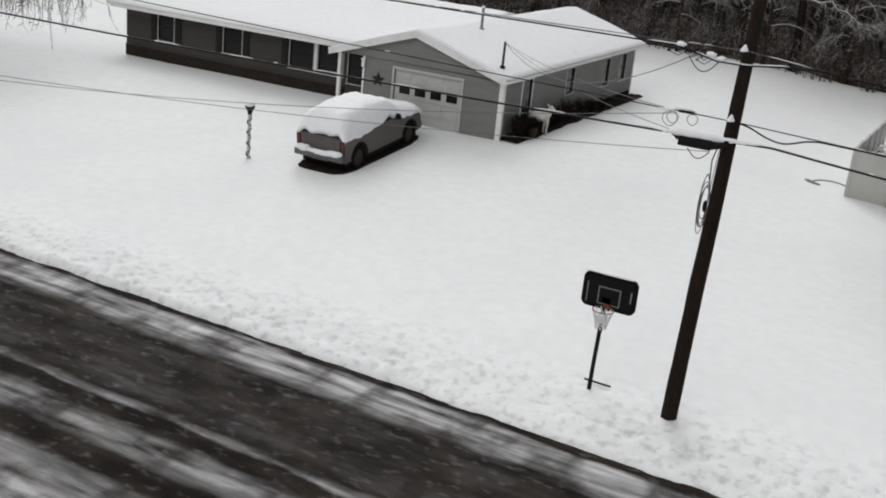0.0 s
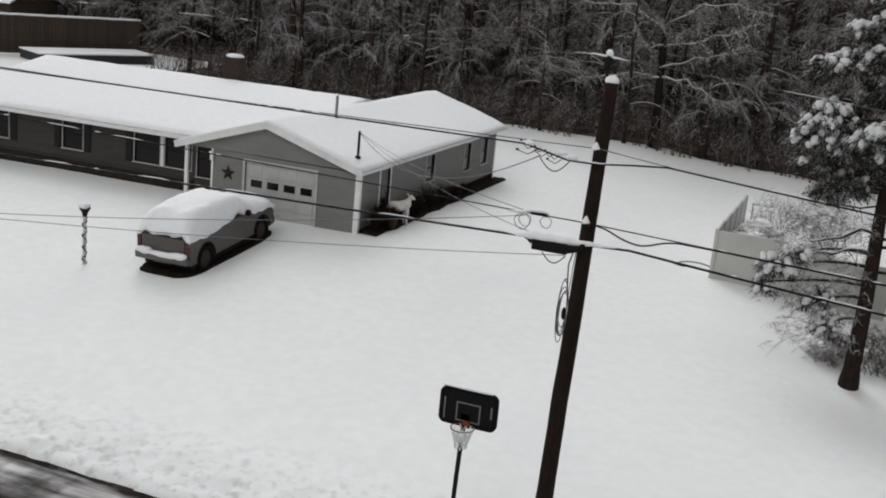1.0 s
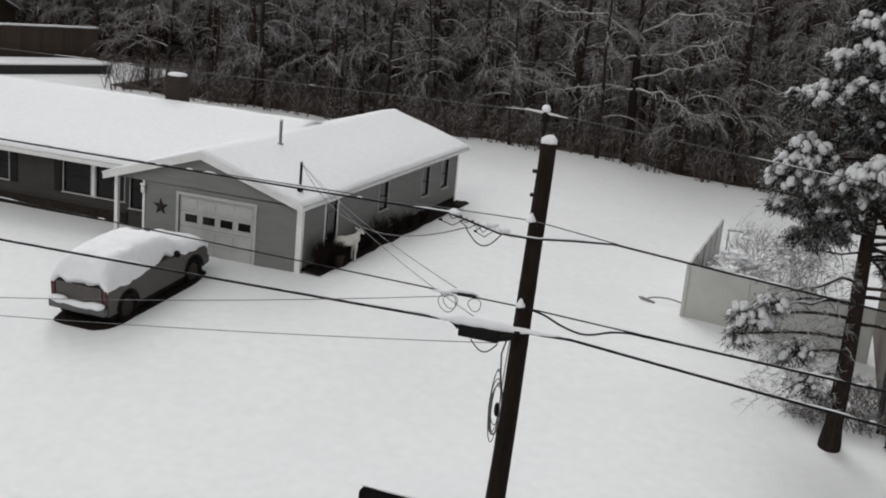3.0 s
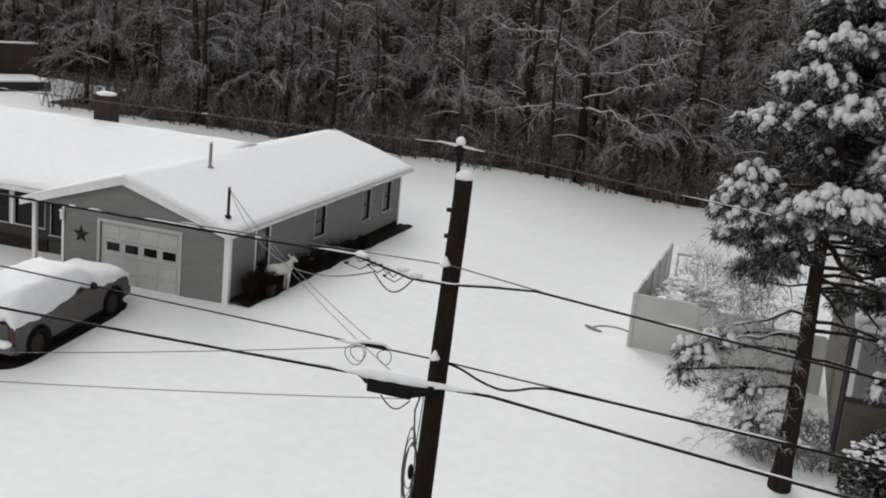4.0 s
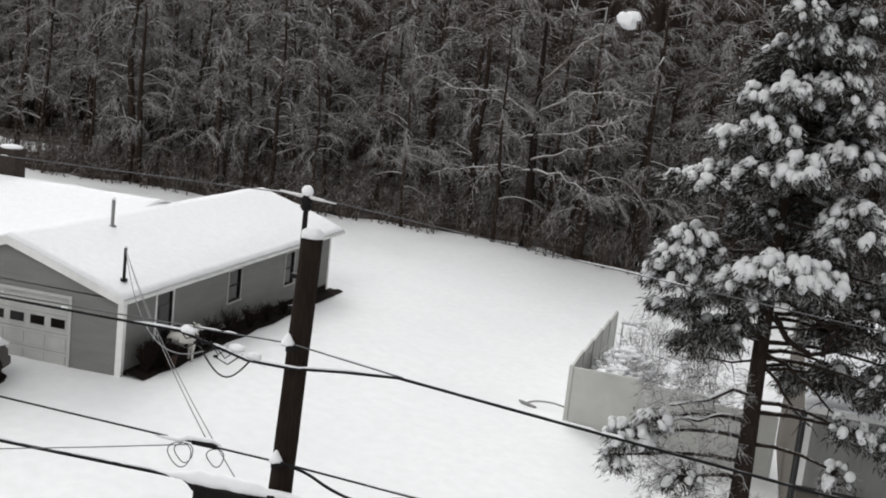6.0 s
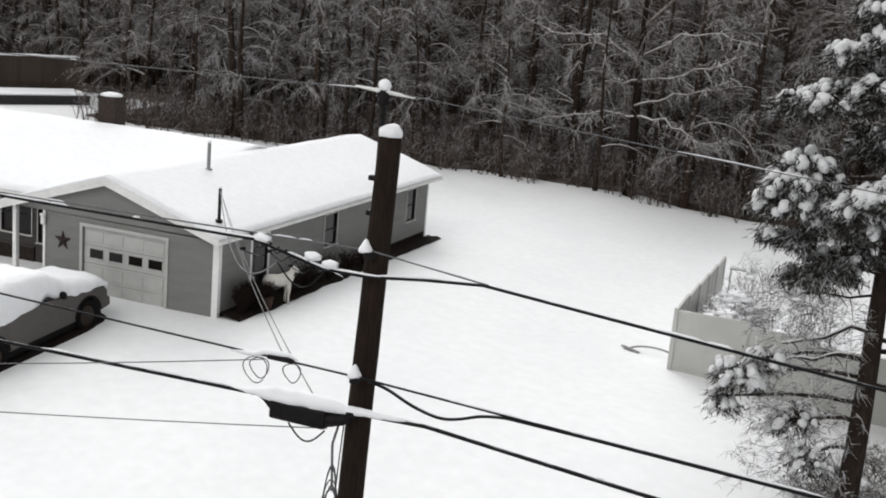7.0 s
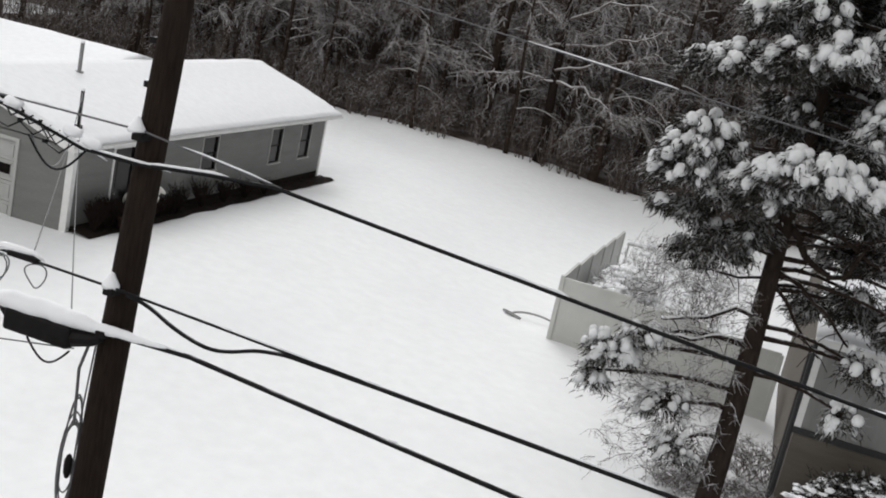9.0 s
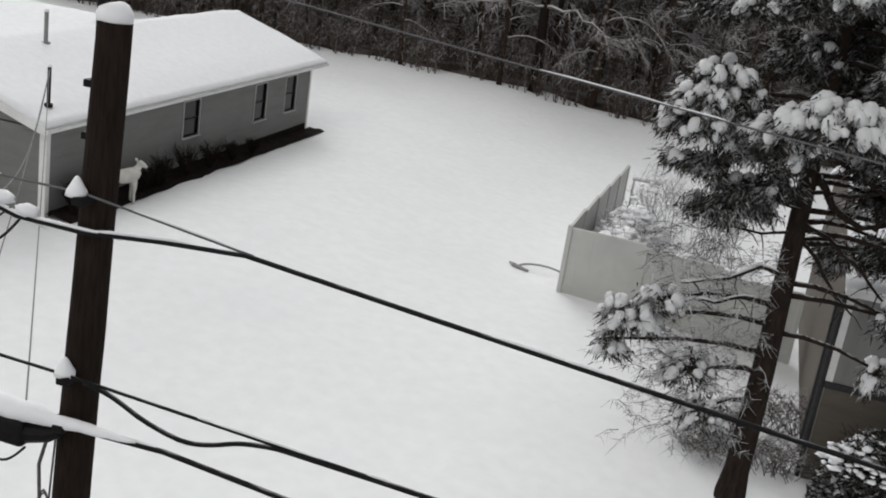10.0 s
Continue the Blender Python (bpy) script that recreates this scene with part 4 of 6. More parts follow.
    co.tube([on_pole(4.5) + Vector((-0.13, -0.1, 0)), on_pole(4.1) + Vector((-0.22, -0.1, 0)), on_pole(3.6) + Vector((-0.17, -0.1, 0))], 0.014, 5)
    part("riser_wire", co, M_DROP, t, "short grey riser wire")
    part("junction", Shape().blob(on_pole(3.2) + Vector((-0.18, -0.06, 0)), (0.04, 0.04, 0.12), 0.1), M_BLACK, t, "black cable junction", True)


build_pole()


def build_lines():
    yA, yB, yC = on_pole(4.52).y - 0.2, on_pole(4.9).y - 0.2, on_pole(5.8).y - 0.16
    LX, RX = -40.0, 62.0
    a = on_pole(4.6)
    # lowest: thick trunk cable with its splice closure
    left = span((LX, yA, 4.8), (a.x, yA, 4.52), 0.4)
    right = span((a.x, yA, 4.52), (a.x + 0.8, yA, 4.55), 0.0, 4) + span((a.x + 0.8, yA, 4.55), (RX, yA, 4.2), 0.98)[1:]
    wire("trunk_cable", left + right[1:], 0.021, M_CABLE, "thick black trunk cable edged with snow", 8, 120, 1)
    b = thing("splice_closure", "black splice closure hung on the cable, heaped with snow", "cable box", (a.x + 0.04, yA, 4.48))
    part("body", Shape().box((-0.94, -0.09, -0.185), (-0.30, 0.09, 0.01), 0.03), M_BLACK, b, "ribbed black body", True)
    part("end_cap", Shape().tube([(-0.30, 0, -0.09), (-0.14, 0, -0.06), (-0.05, 0, -0.02)], [0.08, 0.06, 0.035], 10), M_BLACK, b)
    part("end_cap", Shape().tube([(-0.94, 0, -0.06), (-1.02, 0, 0.0), (-1.12, 0, 0.03)], [0.06, 0.05, 0.03], 10), M_BLACK, b)
    part("hanger", Shape().box((-0.9, -0.02, 0.0), (-0.86, 0.02, 0.06)).box((-0.4, -0.02, 0.0), (-0.36, 0.02, 0.06)), M_PIPE, b)
    us = np.linspace(-1.45, 0.55, 60)
    rr = np.interp(us, (-1.45, -1.3, -1.1, -0.95, -0.45, -0.25, -0.1, 0.15, 0.4, 0.55), (0.010, 0.02, 0.05, 0.088, 0.085, 0.07, 0.05, 0.04, 0.025, 0.010))
    heap = [(u, 0.012 * noise.noise(Vector((u * 3, 0, 0))), 0.05 + (0.026 if u < 0 else 0.05) * u + 0.25 * r + 0.014 * noise.noise(Vector((u * 6, 3, 0)))) for u, r in zip(us, rr)]
    part("snow_ridge", Shape().tube(heap, [float(r * (1 + 0.16 * noise.noise(Vector((u * 5, 9, 0))) + 0.12 * noise.noise(Vector((u * 14, 4, 0))))) for u, r in zip(us, rr)], 12), M_CAP, b, "snow heaped on the closure", True)
    part("drip_loop", Shape().tube([(-0.75 + 0.42 * s, 0, -0.22 - 0.16 * math.sin(math.pi * s)) for s in np.linspace(0, 1, 12)], 0.010, 5), M_CABLE, b)
    # middle: lashed cable with a slack loop past the pole
    p = on_pole(4.9)
    lb = span((LX, yB, 6.2), (p.x, yB, 4.90), 0.12)
    rb = span((p.x, yB, 4.90), (RX, yB, 4.4), 0.42)
    wire("strand_cable", lb + rb[1:], 0.012, M_CABLE, "black lashed strand with snow on it", 6, 80, 2)
    dip = ((0.15, 0.0), (0.36, 0.03), (0.6, 0.13), (0.82, 0.18), (0.97, 0.19), (1.15, 0.14), (1.33, 0.06), (1.58, 0.01), (2.4, 0.0), (6.0, 0.0))
    lp = []
    for u in list(np.linspace(0.15, 2.4, 40)) + [4.0, 6.0]:
        low = sum(np.interp(u + k * 0.06, [q[0] for q in dip], [q[1] for q in dip]) for k in (-1, 0, 1)) / 3
        lp.append((p.x + u, yB, 4.89 - 0.5 * u / (RX - p.x) - 1.68 * u / (RX - p.x) * (1 - u / (RX - p.x)) - low))
    tail = [v - Vector((0, 0, 0.012)) for v in rb if v.x > p.x + 7]
    wire("service_cable", [Vector(v) for v in lp] + tail, 0.017, M_CABLE, "black cable dipping in a slack loop past the pole", 6, 0, 3)
    rng = random.Random(9)
    for x0, r in ((p.x - 1.15, 0.14), (p.x - 0.72, 0.10), (p.x - 1.10, 0.11)):
        c = Vector((x0, yB, 4.90 - 0.014 * (p.x - x0) - r))
        cl = Shape().tube([c + Vector((r * math.cos(q), 0.03 * math.sin(2 * q), r * math.sin(q))) for q in np.linspace(0, 2 * math.pi, 22)], 0.0065, 5, False)
        tagged(part("wire_coil", cl, M_DROP), "small coil of drop wire hung on the strand", "wire coil", "coils on the strand")
    tap = part("tap_box", Shape().box((p.x - 1.0, yB - 0.03, 4.895), (p.x - 0.70, yB + 0.03, 4.945), 0.012), M_BLACK)
    part("snow_ridge", Shape().tube([(p.x - 1.45 + 0.1 * k, yB, 4.902 + 0.004 * k + (0.045 if 4 <= k <= 7 else 0.0)) for k in range(9)], [0.008, 0.02, 0.028, 0.03, 0.034, 0.03, 0.028, 0.022, 0.008], 8), M_CAP, tap, "snow lying along the tap", True)
    tagged(tap, "small black tap box on the strand", "cable box")
    # upper: twisted service line
    c = on_pole(5.8)
    lc = span((LX, yC, 6.55), (c.x - 1.3, yC, 6.10), 0.15) + [Vector((c.x - 0.8, yC, 5.99)), Vector((c.x - 0.5, yC, 5.92)), Vector((c.x, yC, 5.92)), Vector((c.x + 0.6, yC, 5.99)), Vector((c.x + 1.2, yC, 6.04))]
    rc = span((c.x + 1.2, yC, 6.04), (RX, yC, 5.35), 0.88)
    wire("secondary_cable", lc + rc[1:], 0.017, M_CABLE, "black twisted line with patches of snow", 6, 110, 4)
    wire("neutral_wire", span((LX, yC, 6.6), (c.x, yC, 6.19), 0.3) + span((c.x, yC, 6.19), (c.x + 1.25, yC, 6.05), 0.0, 8)[1:], 0.009, M_DROP, "thin grey neutral wire", 5, 30, 5)
    j = Shape()
    for k in range(7):
        o = Vector((c.x - 0.55 - 0.09 * k, yC, 5.97 + 0.02 * k))
        e = o + Vector((rng.uniform(-0.5, -0.15), rng.uniform(-0.05, 0.12), rng.uniform(-0.12, 0.16)))
        j.tube([o, o.lerp(e, 0.5) + Vector((0, 0, -0.10)), e], 0.008, 5)
        j.tube([e.lerp(o, 0.12), e], 0.018, 6)
    j.tube([Vector((c.x - 0.45 - 0.55 * s, yC - 0.03, 5.92 - 0.22 * math.sin(math.pi * s))) for s in np.linspace(0, 1, 12)], 0.010, 5)
    js = part("tap_connector", j, M_CABLE, smooth=True)
    tagged(js, "cluster of dark wire connectors and drip loops on the line", "wire connectors")
    for x0, z0 in ((-0.42, 5.98), (-0.62, 6.03), (-1.2, 6.13)):
        part("snow_lump", Shape().blob((c.x + x0, yC, z0), (0.10, 0.045, 0.045), 0.4, ICO2, x0), M_CAP, js, "", True)
    # top conductor
    d = POLE_B + Vector((-0.09, -0.02, 0.44))
    wire("primary_wire", span((LX, d.y, 8.0), d, 0.3) + span(d, (RX, d.y, 6.3), 0.75)[1:], 0.006, M_DROP, "thin grey high wire frosted with snow", 5, 40, 6)
    # drops to the house mast
    mast = Vector((-0.44, 0.63, 3.36))
    for o, sag, r in ((Vector((p.x - 0.78, yB, 4.90)), 0.22, 0.007), (Vector((a.x - 0.3, yA, 4.44)), 0.30, 0.007), (Vector((c.x - 1.0, yC, 5.93)), 0.9, 0.010)):
        wire("drop_wire", span(o, mast, sag, 30), r, M_DROP, "thin grey drop wire to the house", 5)
    # drops across the road
    for o, e, sag in ((on_pole(4.25) + Vector((-0.3, -0.1, 0)), Vector((-26, -26.5, 6.0)), 1.1), (on_pole(4.85) + Vector((-1.1, -0.15, 0)), Vector((-30, -24.5, 5.9)), 1.9)):
        wire("drop_wire", span(o, e, sag, 40), 0.0065, M_DROP, "thin grey drop wire over the yard", 5)


build_lines()


# ---- white fence with shrubs, neighbour's house ----
def build_fence():
    f = thing("vinyl_fence", "pale grey solid vinyl privacy fence around a side yard", "fence")
    x0, y0 = 11.26, 5.82

    def panel(a, b, base):
        d = (b - a).normalized()
        n = Vector((-d.y, d.x, 0)) * 0.02
        k = max(1, int((b - a).length / 0.30))
        for i in range(k):
            p, q = a.lerp(b, i / k + 0.0004), a.lerp(b, (i + 1) / k - 0.0004)
            vs = [(c.x + s * n.x, c.y + s * n.y, z) for z in (base - 0.3, base + 1.66) for c, s in ((p, 1), (q, 1), (q, -1), (p, -1))]
            part("board", Shape().add(vs, [(0, 1, 2, 3), (7, 6, 5, 4), (0, 4, 5, 1), (1, 5, 6, 2), (2, 6, 7, 3), (3, 7, 4, 0)]), M_FENCE, f)
        for z in (base + 1.66, base + 0.1):
            vs = [(c.x + s * n.x * 1.8, c.y + s * n.y * 1.8, z + h) for h in (0, 0.09) for c, s in ((a, 1), (b, 1), (b, -1), (a, -1))]
            part("rail", Shape().add(vs, [(0, 1, 2, 3), (7, 6, 5, 4), (0, 4, 5, 1), (1, 5, 6, 2), (2, 6, 7, 3), (3, 7, 4, 0)]), M_FENCE, f)

    corners = [Vector((x0, y0 + i * 2.2, 0)) for i in range(6)]
    row2 = [Vector((x0 + i * 1.95, y0, 0)) for i in range(4)]
    for line in (corners, row2):
        for a, b in zip(line, line[1:]):
            panel(a, b, ground_z(a.x, a.y) - 0.035 * max(0.0, a.y - y0))
    for c in corners + row2[1:]:
        g = ground_z(c.x, c.y) - 0.035 * max(0.0, c.y - y0)
        part("post", Shape().box((c.x - 0.06, c.y - 0.06, g - 0.4), (c.x + 0.06, c.y + 0.06, g + 1.80), 0.01), M_FENCE, f, "square vinyl post")


build_fence()


def shrub(name, c, rx, ry, h, stems, material, seed, label, category="shrub", forks=5, r=0.012):
    rng = random.Random(seed)
    sh = Shape()
    for _ in range(stems):
        a, t = rng.uniform(0, 6.283), rng.uniform(0.1, 1) ** 0.6
        e = Vector((c[0] + math.cos(a) * rx * t, c[1] + math.sin(a) * ry * t, c[2] + h * rng.uniform(0.45, 1.0) * (1.1 - 0.35 * t)))
        b = Vector((c[0] + rng.uniform(-0.5, 0.5) * rx, c[1] + rng.uniform(-0.5, 0.5) * ry, c[2] - 0.05))
        m = b.lerp(e, 0.5) + Vector((rng.uniform(-.15, .15), rng.uniform(-.15, .15), 0.10 * h))
        sh.tube([b, m, e], [r, r * 0.8, r * 0.4], 4, False)
        for _ in range(forks):
            p = m.lerp(e, rng.uniform(0, 1))
            q = p + Vector((rng.uniform(-1, 1) * rx * 0.28, rng.uniform(-1, 1) * ry * 0.28, rng.uniform(-0.05, 0.22) * h))
            sh.tube([p, q], [r * 0.7, r * 0.3], 3, False)
            for _ in range(2):
                u = p.lerp(q, rng.uniform(0.3, 1))
                sh.tube([u, u + Vector((rng.uniform(-.12, .12), rng.uniform(-.12, .12), rng.uniform(-.02, .12)))], [r * 0.5, r * 0.25], 3, False)
    ob = part(name, sh, material)
    return tagged(ob, label, category)


def snow_lumps(parent, c, rx, ry, h, n, seed, size=0.14):
    rng = random.Random(seed)
    sh = Shape()
    for i in range(n):
        a, t = rng.uniform(0, 6.283), rng.uniform(0, 1) ** 0.5
        s = rng.uniform(0.6, 1.3) * size
        sh.blob((c[0] + math.cos(a) * rx * t, c[1] + math.sin(a) * ry * t, c[2] + h * (0.95 - 0.45 * t * t) * rng.uniform(0.75, 1.0)), (s * rng.uniform(0.7, 2.0), s * rng.uniform(0.7, 1.6), s * 0.55), 0.9, ICO2, i * 1.3, 2.0)
    return tagged(part("clinging_snow", sh, M_CAP, parent, "lumps of snow caught on the twigs", True), kind="stuff")


def build_yard():
    for c, rx, ry, h, st, sd, n, low in (((12.35, 7.7, -0.95), 0.85, 1.1, 1.75, 120, 21, 260, 1), ((12.45, 9.9, -0.95), 0.95, 1.4, 1.85, 130, 25, 280, 1), ((13.9, 8.6, -1.0), 0.8, 1.4, 1.2, 60, 26, 90, 1),
                                         ((12.9, 13.6, -0.95), 1.2, 1.3, 2.5, 46, 22, 12, 0), ((14.7, 12.6, -1.0), 1.5, 1.3, 2.7, 70, 23, 30, 0), ((15.4, 7.2, -1.05), 1.1, 0.7, 1.5, 70, 24, 30, 0)):
        s = shrub("snowy_shrub", c, rx, ry, h, st, M_FROST, sd, "low shrub thick with snow inside the fence" if low else "tall leafless shrub dusted with snow behind the fence", forks=7 if low else 8, r=0.014 if low else 0.008)
        snow_lumps(s, c, rx * 0.95, ry * 0.95, h, n * 2, sd, 0.11 if low else 0.07)
    # small garden arch at the fence's far end
    tr = thing("garden_arch", "small weathered garden arch topped with snow", "garden arch", (12.1, 15.2, ground_z(12.1, 15.2)))
    for px in (-0.4, 0.4):
        part("post", Shape().box((px - 0.03, -0.03, -0.2), (px + 0.03, 0.03, 1.35), 0.006), M_LACE, tr)
    part("lintel", Shape().box((-0.46, -0.04, 1.35), (0.46, 0.04, 1.42), 0.008), M_LACE, tr)
    part("snow_cap", Shape().tube([(-0.45, 0, 1.43), (-0.3, 0, 1.45), (0.2, 0, 1.46), (0.45, 0, 1.43)], [0.03, 0.07, 0.07, 0.03], 8), M_CAP, tr, "", True)
    # dark clipped bush at the neighbour's corner
    c = (18.95, -1.35, -1.25)
    s = shrub("dark_bush", c, 1.4, 0.62, 1.85, 150, M_NEEDLE, 31, "dark evergreen bush dusted with snow", forks=9, r=0.02)
    rng = random.Random(8)
    sh = Shape()
    for i in range(5200):
        a, q = rng.uniform(0, 6.283), rng.uniform(-0.2, 1)
        rr = math.sqrt(max(0.05, 1 - max(0, q) ** 2.2)) * rng.uniform(0.8, 1.02)
        p = Vector((c[0] + 1.45 * rr * math.cos(a), c[1] + 0.66 * rr * math.sin(a), c[2] + 0.1 + 1.75 * max(0, q)))
        d = Vector((rng.uniform(-1, 1), rng.uniform(-1, 1), rng.uniform(-0.6, 1))).normalized() * 0.13
        s2 = d.cross(Vector((rng.uniform(-1, 1), 0.4, 1))).normalized() * 0.05
        sh.add([p - s2, p + s2, p + d], [(0, 1, 2)])
    part("leaves", sh, M_NEEDLE, s, "dense dark leaves")
    snow_lumps(s, (c[0], c[1], c[2] + 0.25), 1.4, 0.62, 1.75, 300, 32, 0.06)
    for c2, h2, sd2 in (((16.9, -0.5, -1.3), 1.5, 51), ((15.5, -0.6, -1.25), 1.2, 52), ((17.0, 1.6, -1.25), 1.6, 53), ((15.9, 0.6, -1.25), 1.5, 54)):
        shrub("brown_shrub", c2, 0.8, 0.7, h2 * 0.6, 55, M_TWIG, sd2, "leafless brown shrub under the pine", forks=8, r=0.008)
    # half-buried object by the fence: an arched hoop in the snow
    g = ground_z(10.2, 7.0)
    sh = Shape()
    sh.tube([(10.55 - 0.75 * math.cos(a), 7.05, g - 0.08 + 0.25 * math.sin(a)) for a in np.linspace(0.0, math.pi, 16)], 0.03, 7)
    sh.tube([(10.2, 6.8, g), (9.75, 6.95, g + 0.06), (9.6, 7.2, g + 0.02)], [0.05, 0.06, 0.03], 6)
    tagged(part("garden_edging", sh, M_PIPE), "curved grey garden edging half buried in snow", "garden edging")


build_yard()


def build_neighbour():
    h = thing("neighbour_house", "beige and grey two-storey house with a snowy roof", "house")
    x0, x1, y0, y1 = 17.42, 31.0, -0.45, 9.6
    e, r, mid, fl = 2.75, 3.9, 4.6, 0.80
    part("wall", Shape().box((x0, y0, -2.0), (x1, y0 + 0.15, fl)), M_BEIGE, h, "beige lower wall")
    part("wall", Shape().box((x0, y0, fl), (x1, y0 + 0.15, e)), M_UPPER, h, "pale grey upper wall")
    part("band_board", Shape().box((x0 - 0.03, y0 - 0.06, fl - 0.05), (x1, y0 - 0.004, fl + 0.07), 0.01), M_GRIT, h, "dark band between the storeys")
    part("corner_board", Shape().box((x0 - 0.03, y0 - 0.03, fl + 0.08), (x0 + 0.10, y0 - 0.003, e - 0.12), 0.006).box((x0 - 0.03, y0 - 0.003, fl + 0.08), (x0 - 0.002, y0 + 0.12, e - 0.12), 0.006), M_TRIM, h, "white corner board")
    part("wall", Shape().box((x0, y0 + 0.15, -2.0), (x0 + 0.15, y1, e)), M_BEIGE, h, "beige clapboard wall")
    part("wall", Shape().box((x0 + 0.15, y1 - 0.15, -2.0), (x1, y1, e)), M_BEIGE, h)
    part("wall", Shape().box((x1 - 0.15, y0 + 0.15, -2.0), (x1, y1 - 0.15, e)), M_BEIGE, h)
    for gx in (x0, x1 - 0.15):
        part("gable", Shape().prism([(y0 + 0.15, e), (y1 - 0.15, e), (mid, r - 0.1)], 0, gx, gx + 0.15), M_BEIGE, h)
    part("roof", Shape().prism([(y0 - 0.3, e - 0.1), (mid, r - 0.05), (y1 + 0.3, e - 0.1), (y1 + 0.3, e + 0.05), (mid, r + 0.1), (y0 - 0.3, e + 0.05)], 0, x0 - 0.12, x1 + 0.2), M_TRIM, h, "white roof edge")
    vs, fs = [], []
    nu, nw = 24, 40
    for lay in (0, 1):
        for j in range(nw + 1):
            x = x0 - 0.14 + (x1 - x0 + 0.36) * j / nw
            for i in range(nu + 1):
                y = y0 - 0.34 + (y1 - y0 + 0.68) * i / nu
                z = e + 0.05 + (r + 0.05 - e) * (1 - abs(y - mid) / (mid - y0 + 0.3))
                z += (0.06 + 0.1 * smooth01(0, 2, min(i, nu - i)) + 0.04 * noise.noise(Vector((x, y, 0)) * 0.7)) if lay else 0.004
                vs.append((x, y, z))
    row, L = nu + 1, (nu + 1) * (nw + 1)
    for j in range(nw):
        for i in range(nu):
            q = (j * row + i, j * row + i + 1, (j + 1) * row + i + 1, (j + 1) * row + i)
            fs += [tuple(k + L for k in q), q[::-1]]
        for i in (0, nu):
            fs.append((j * row + i, (j + 1) * row + i, (j + 1) * row + i + L, j * row + i + L))
    for i in range(nu):
        for j in (0, nw):
            fs.append((j * row + i, j * row + i + 1, j * row + i + 1 + L, j * row + i + L))
    part("roof_snow", Shape().add(vs, fs), M_CAP, h, "smooth snow on the roof", True)
    part("downpipe", Shape().tube([(x0 - 0.07, y0 + 0.05, -1.6), (x0 - 0.07, y0 + 0.05, e - 0.1)], 0.05, 8), M_GRIT, h, "dark downpipe")
    part("meter_cable", Shape().tube([(x0 - 0.03, y0 + 1.2, -1.2), (x0 - 0.03, y0 + 1.4, 2.2)], 0.05, 6).tube([(x0 - 0.03, y0 + 0.8, -0.9), (x0 - 0.03, y0 + 0.9, 2.2)], 0.04, 6), M_GRIT, h, "dark service conduits")


build_neighbour()


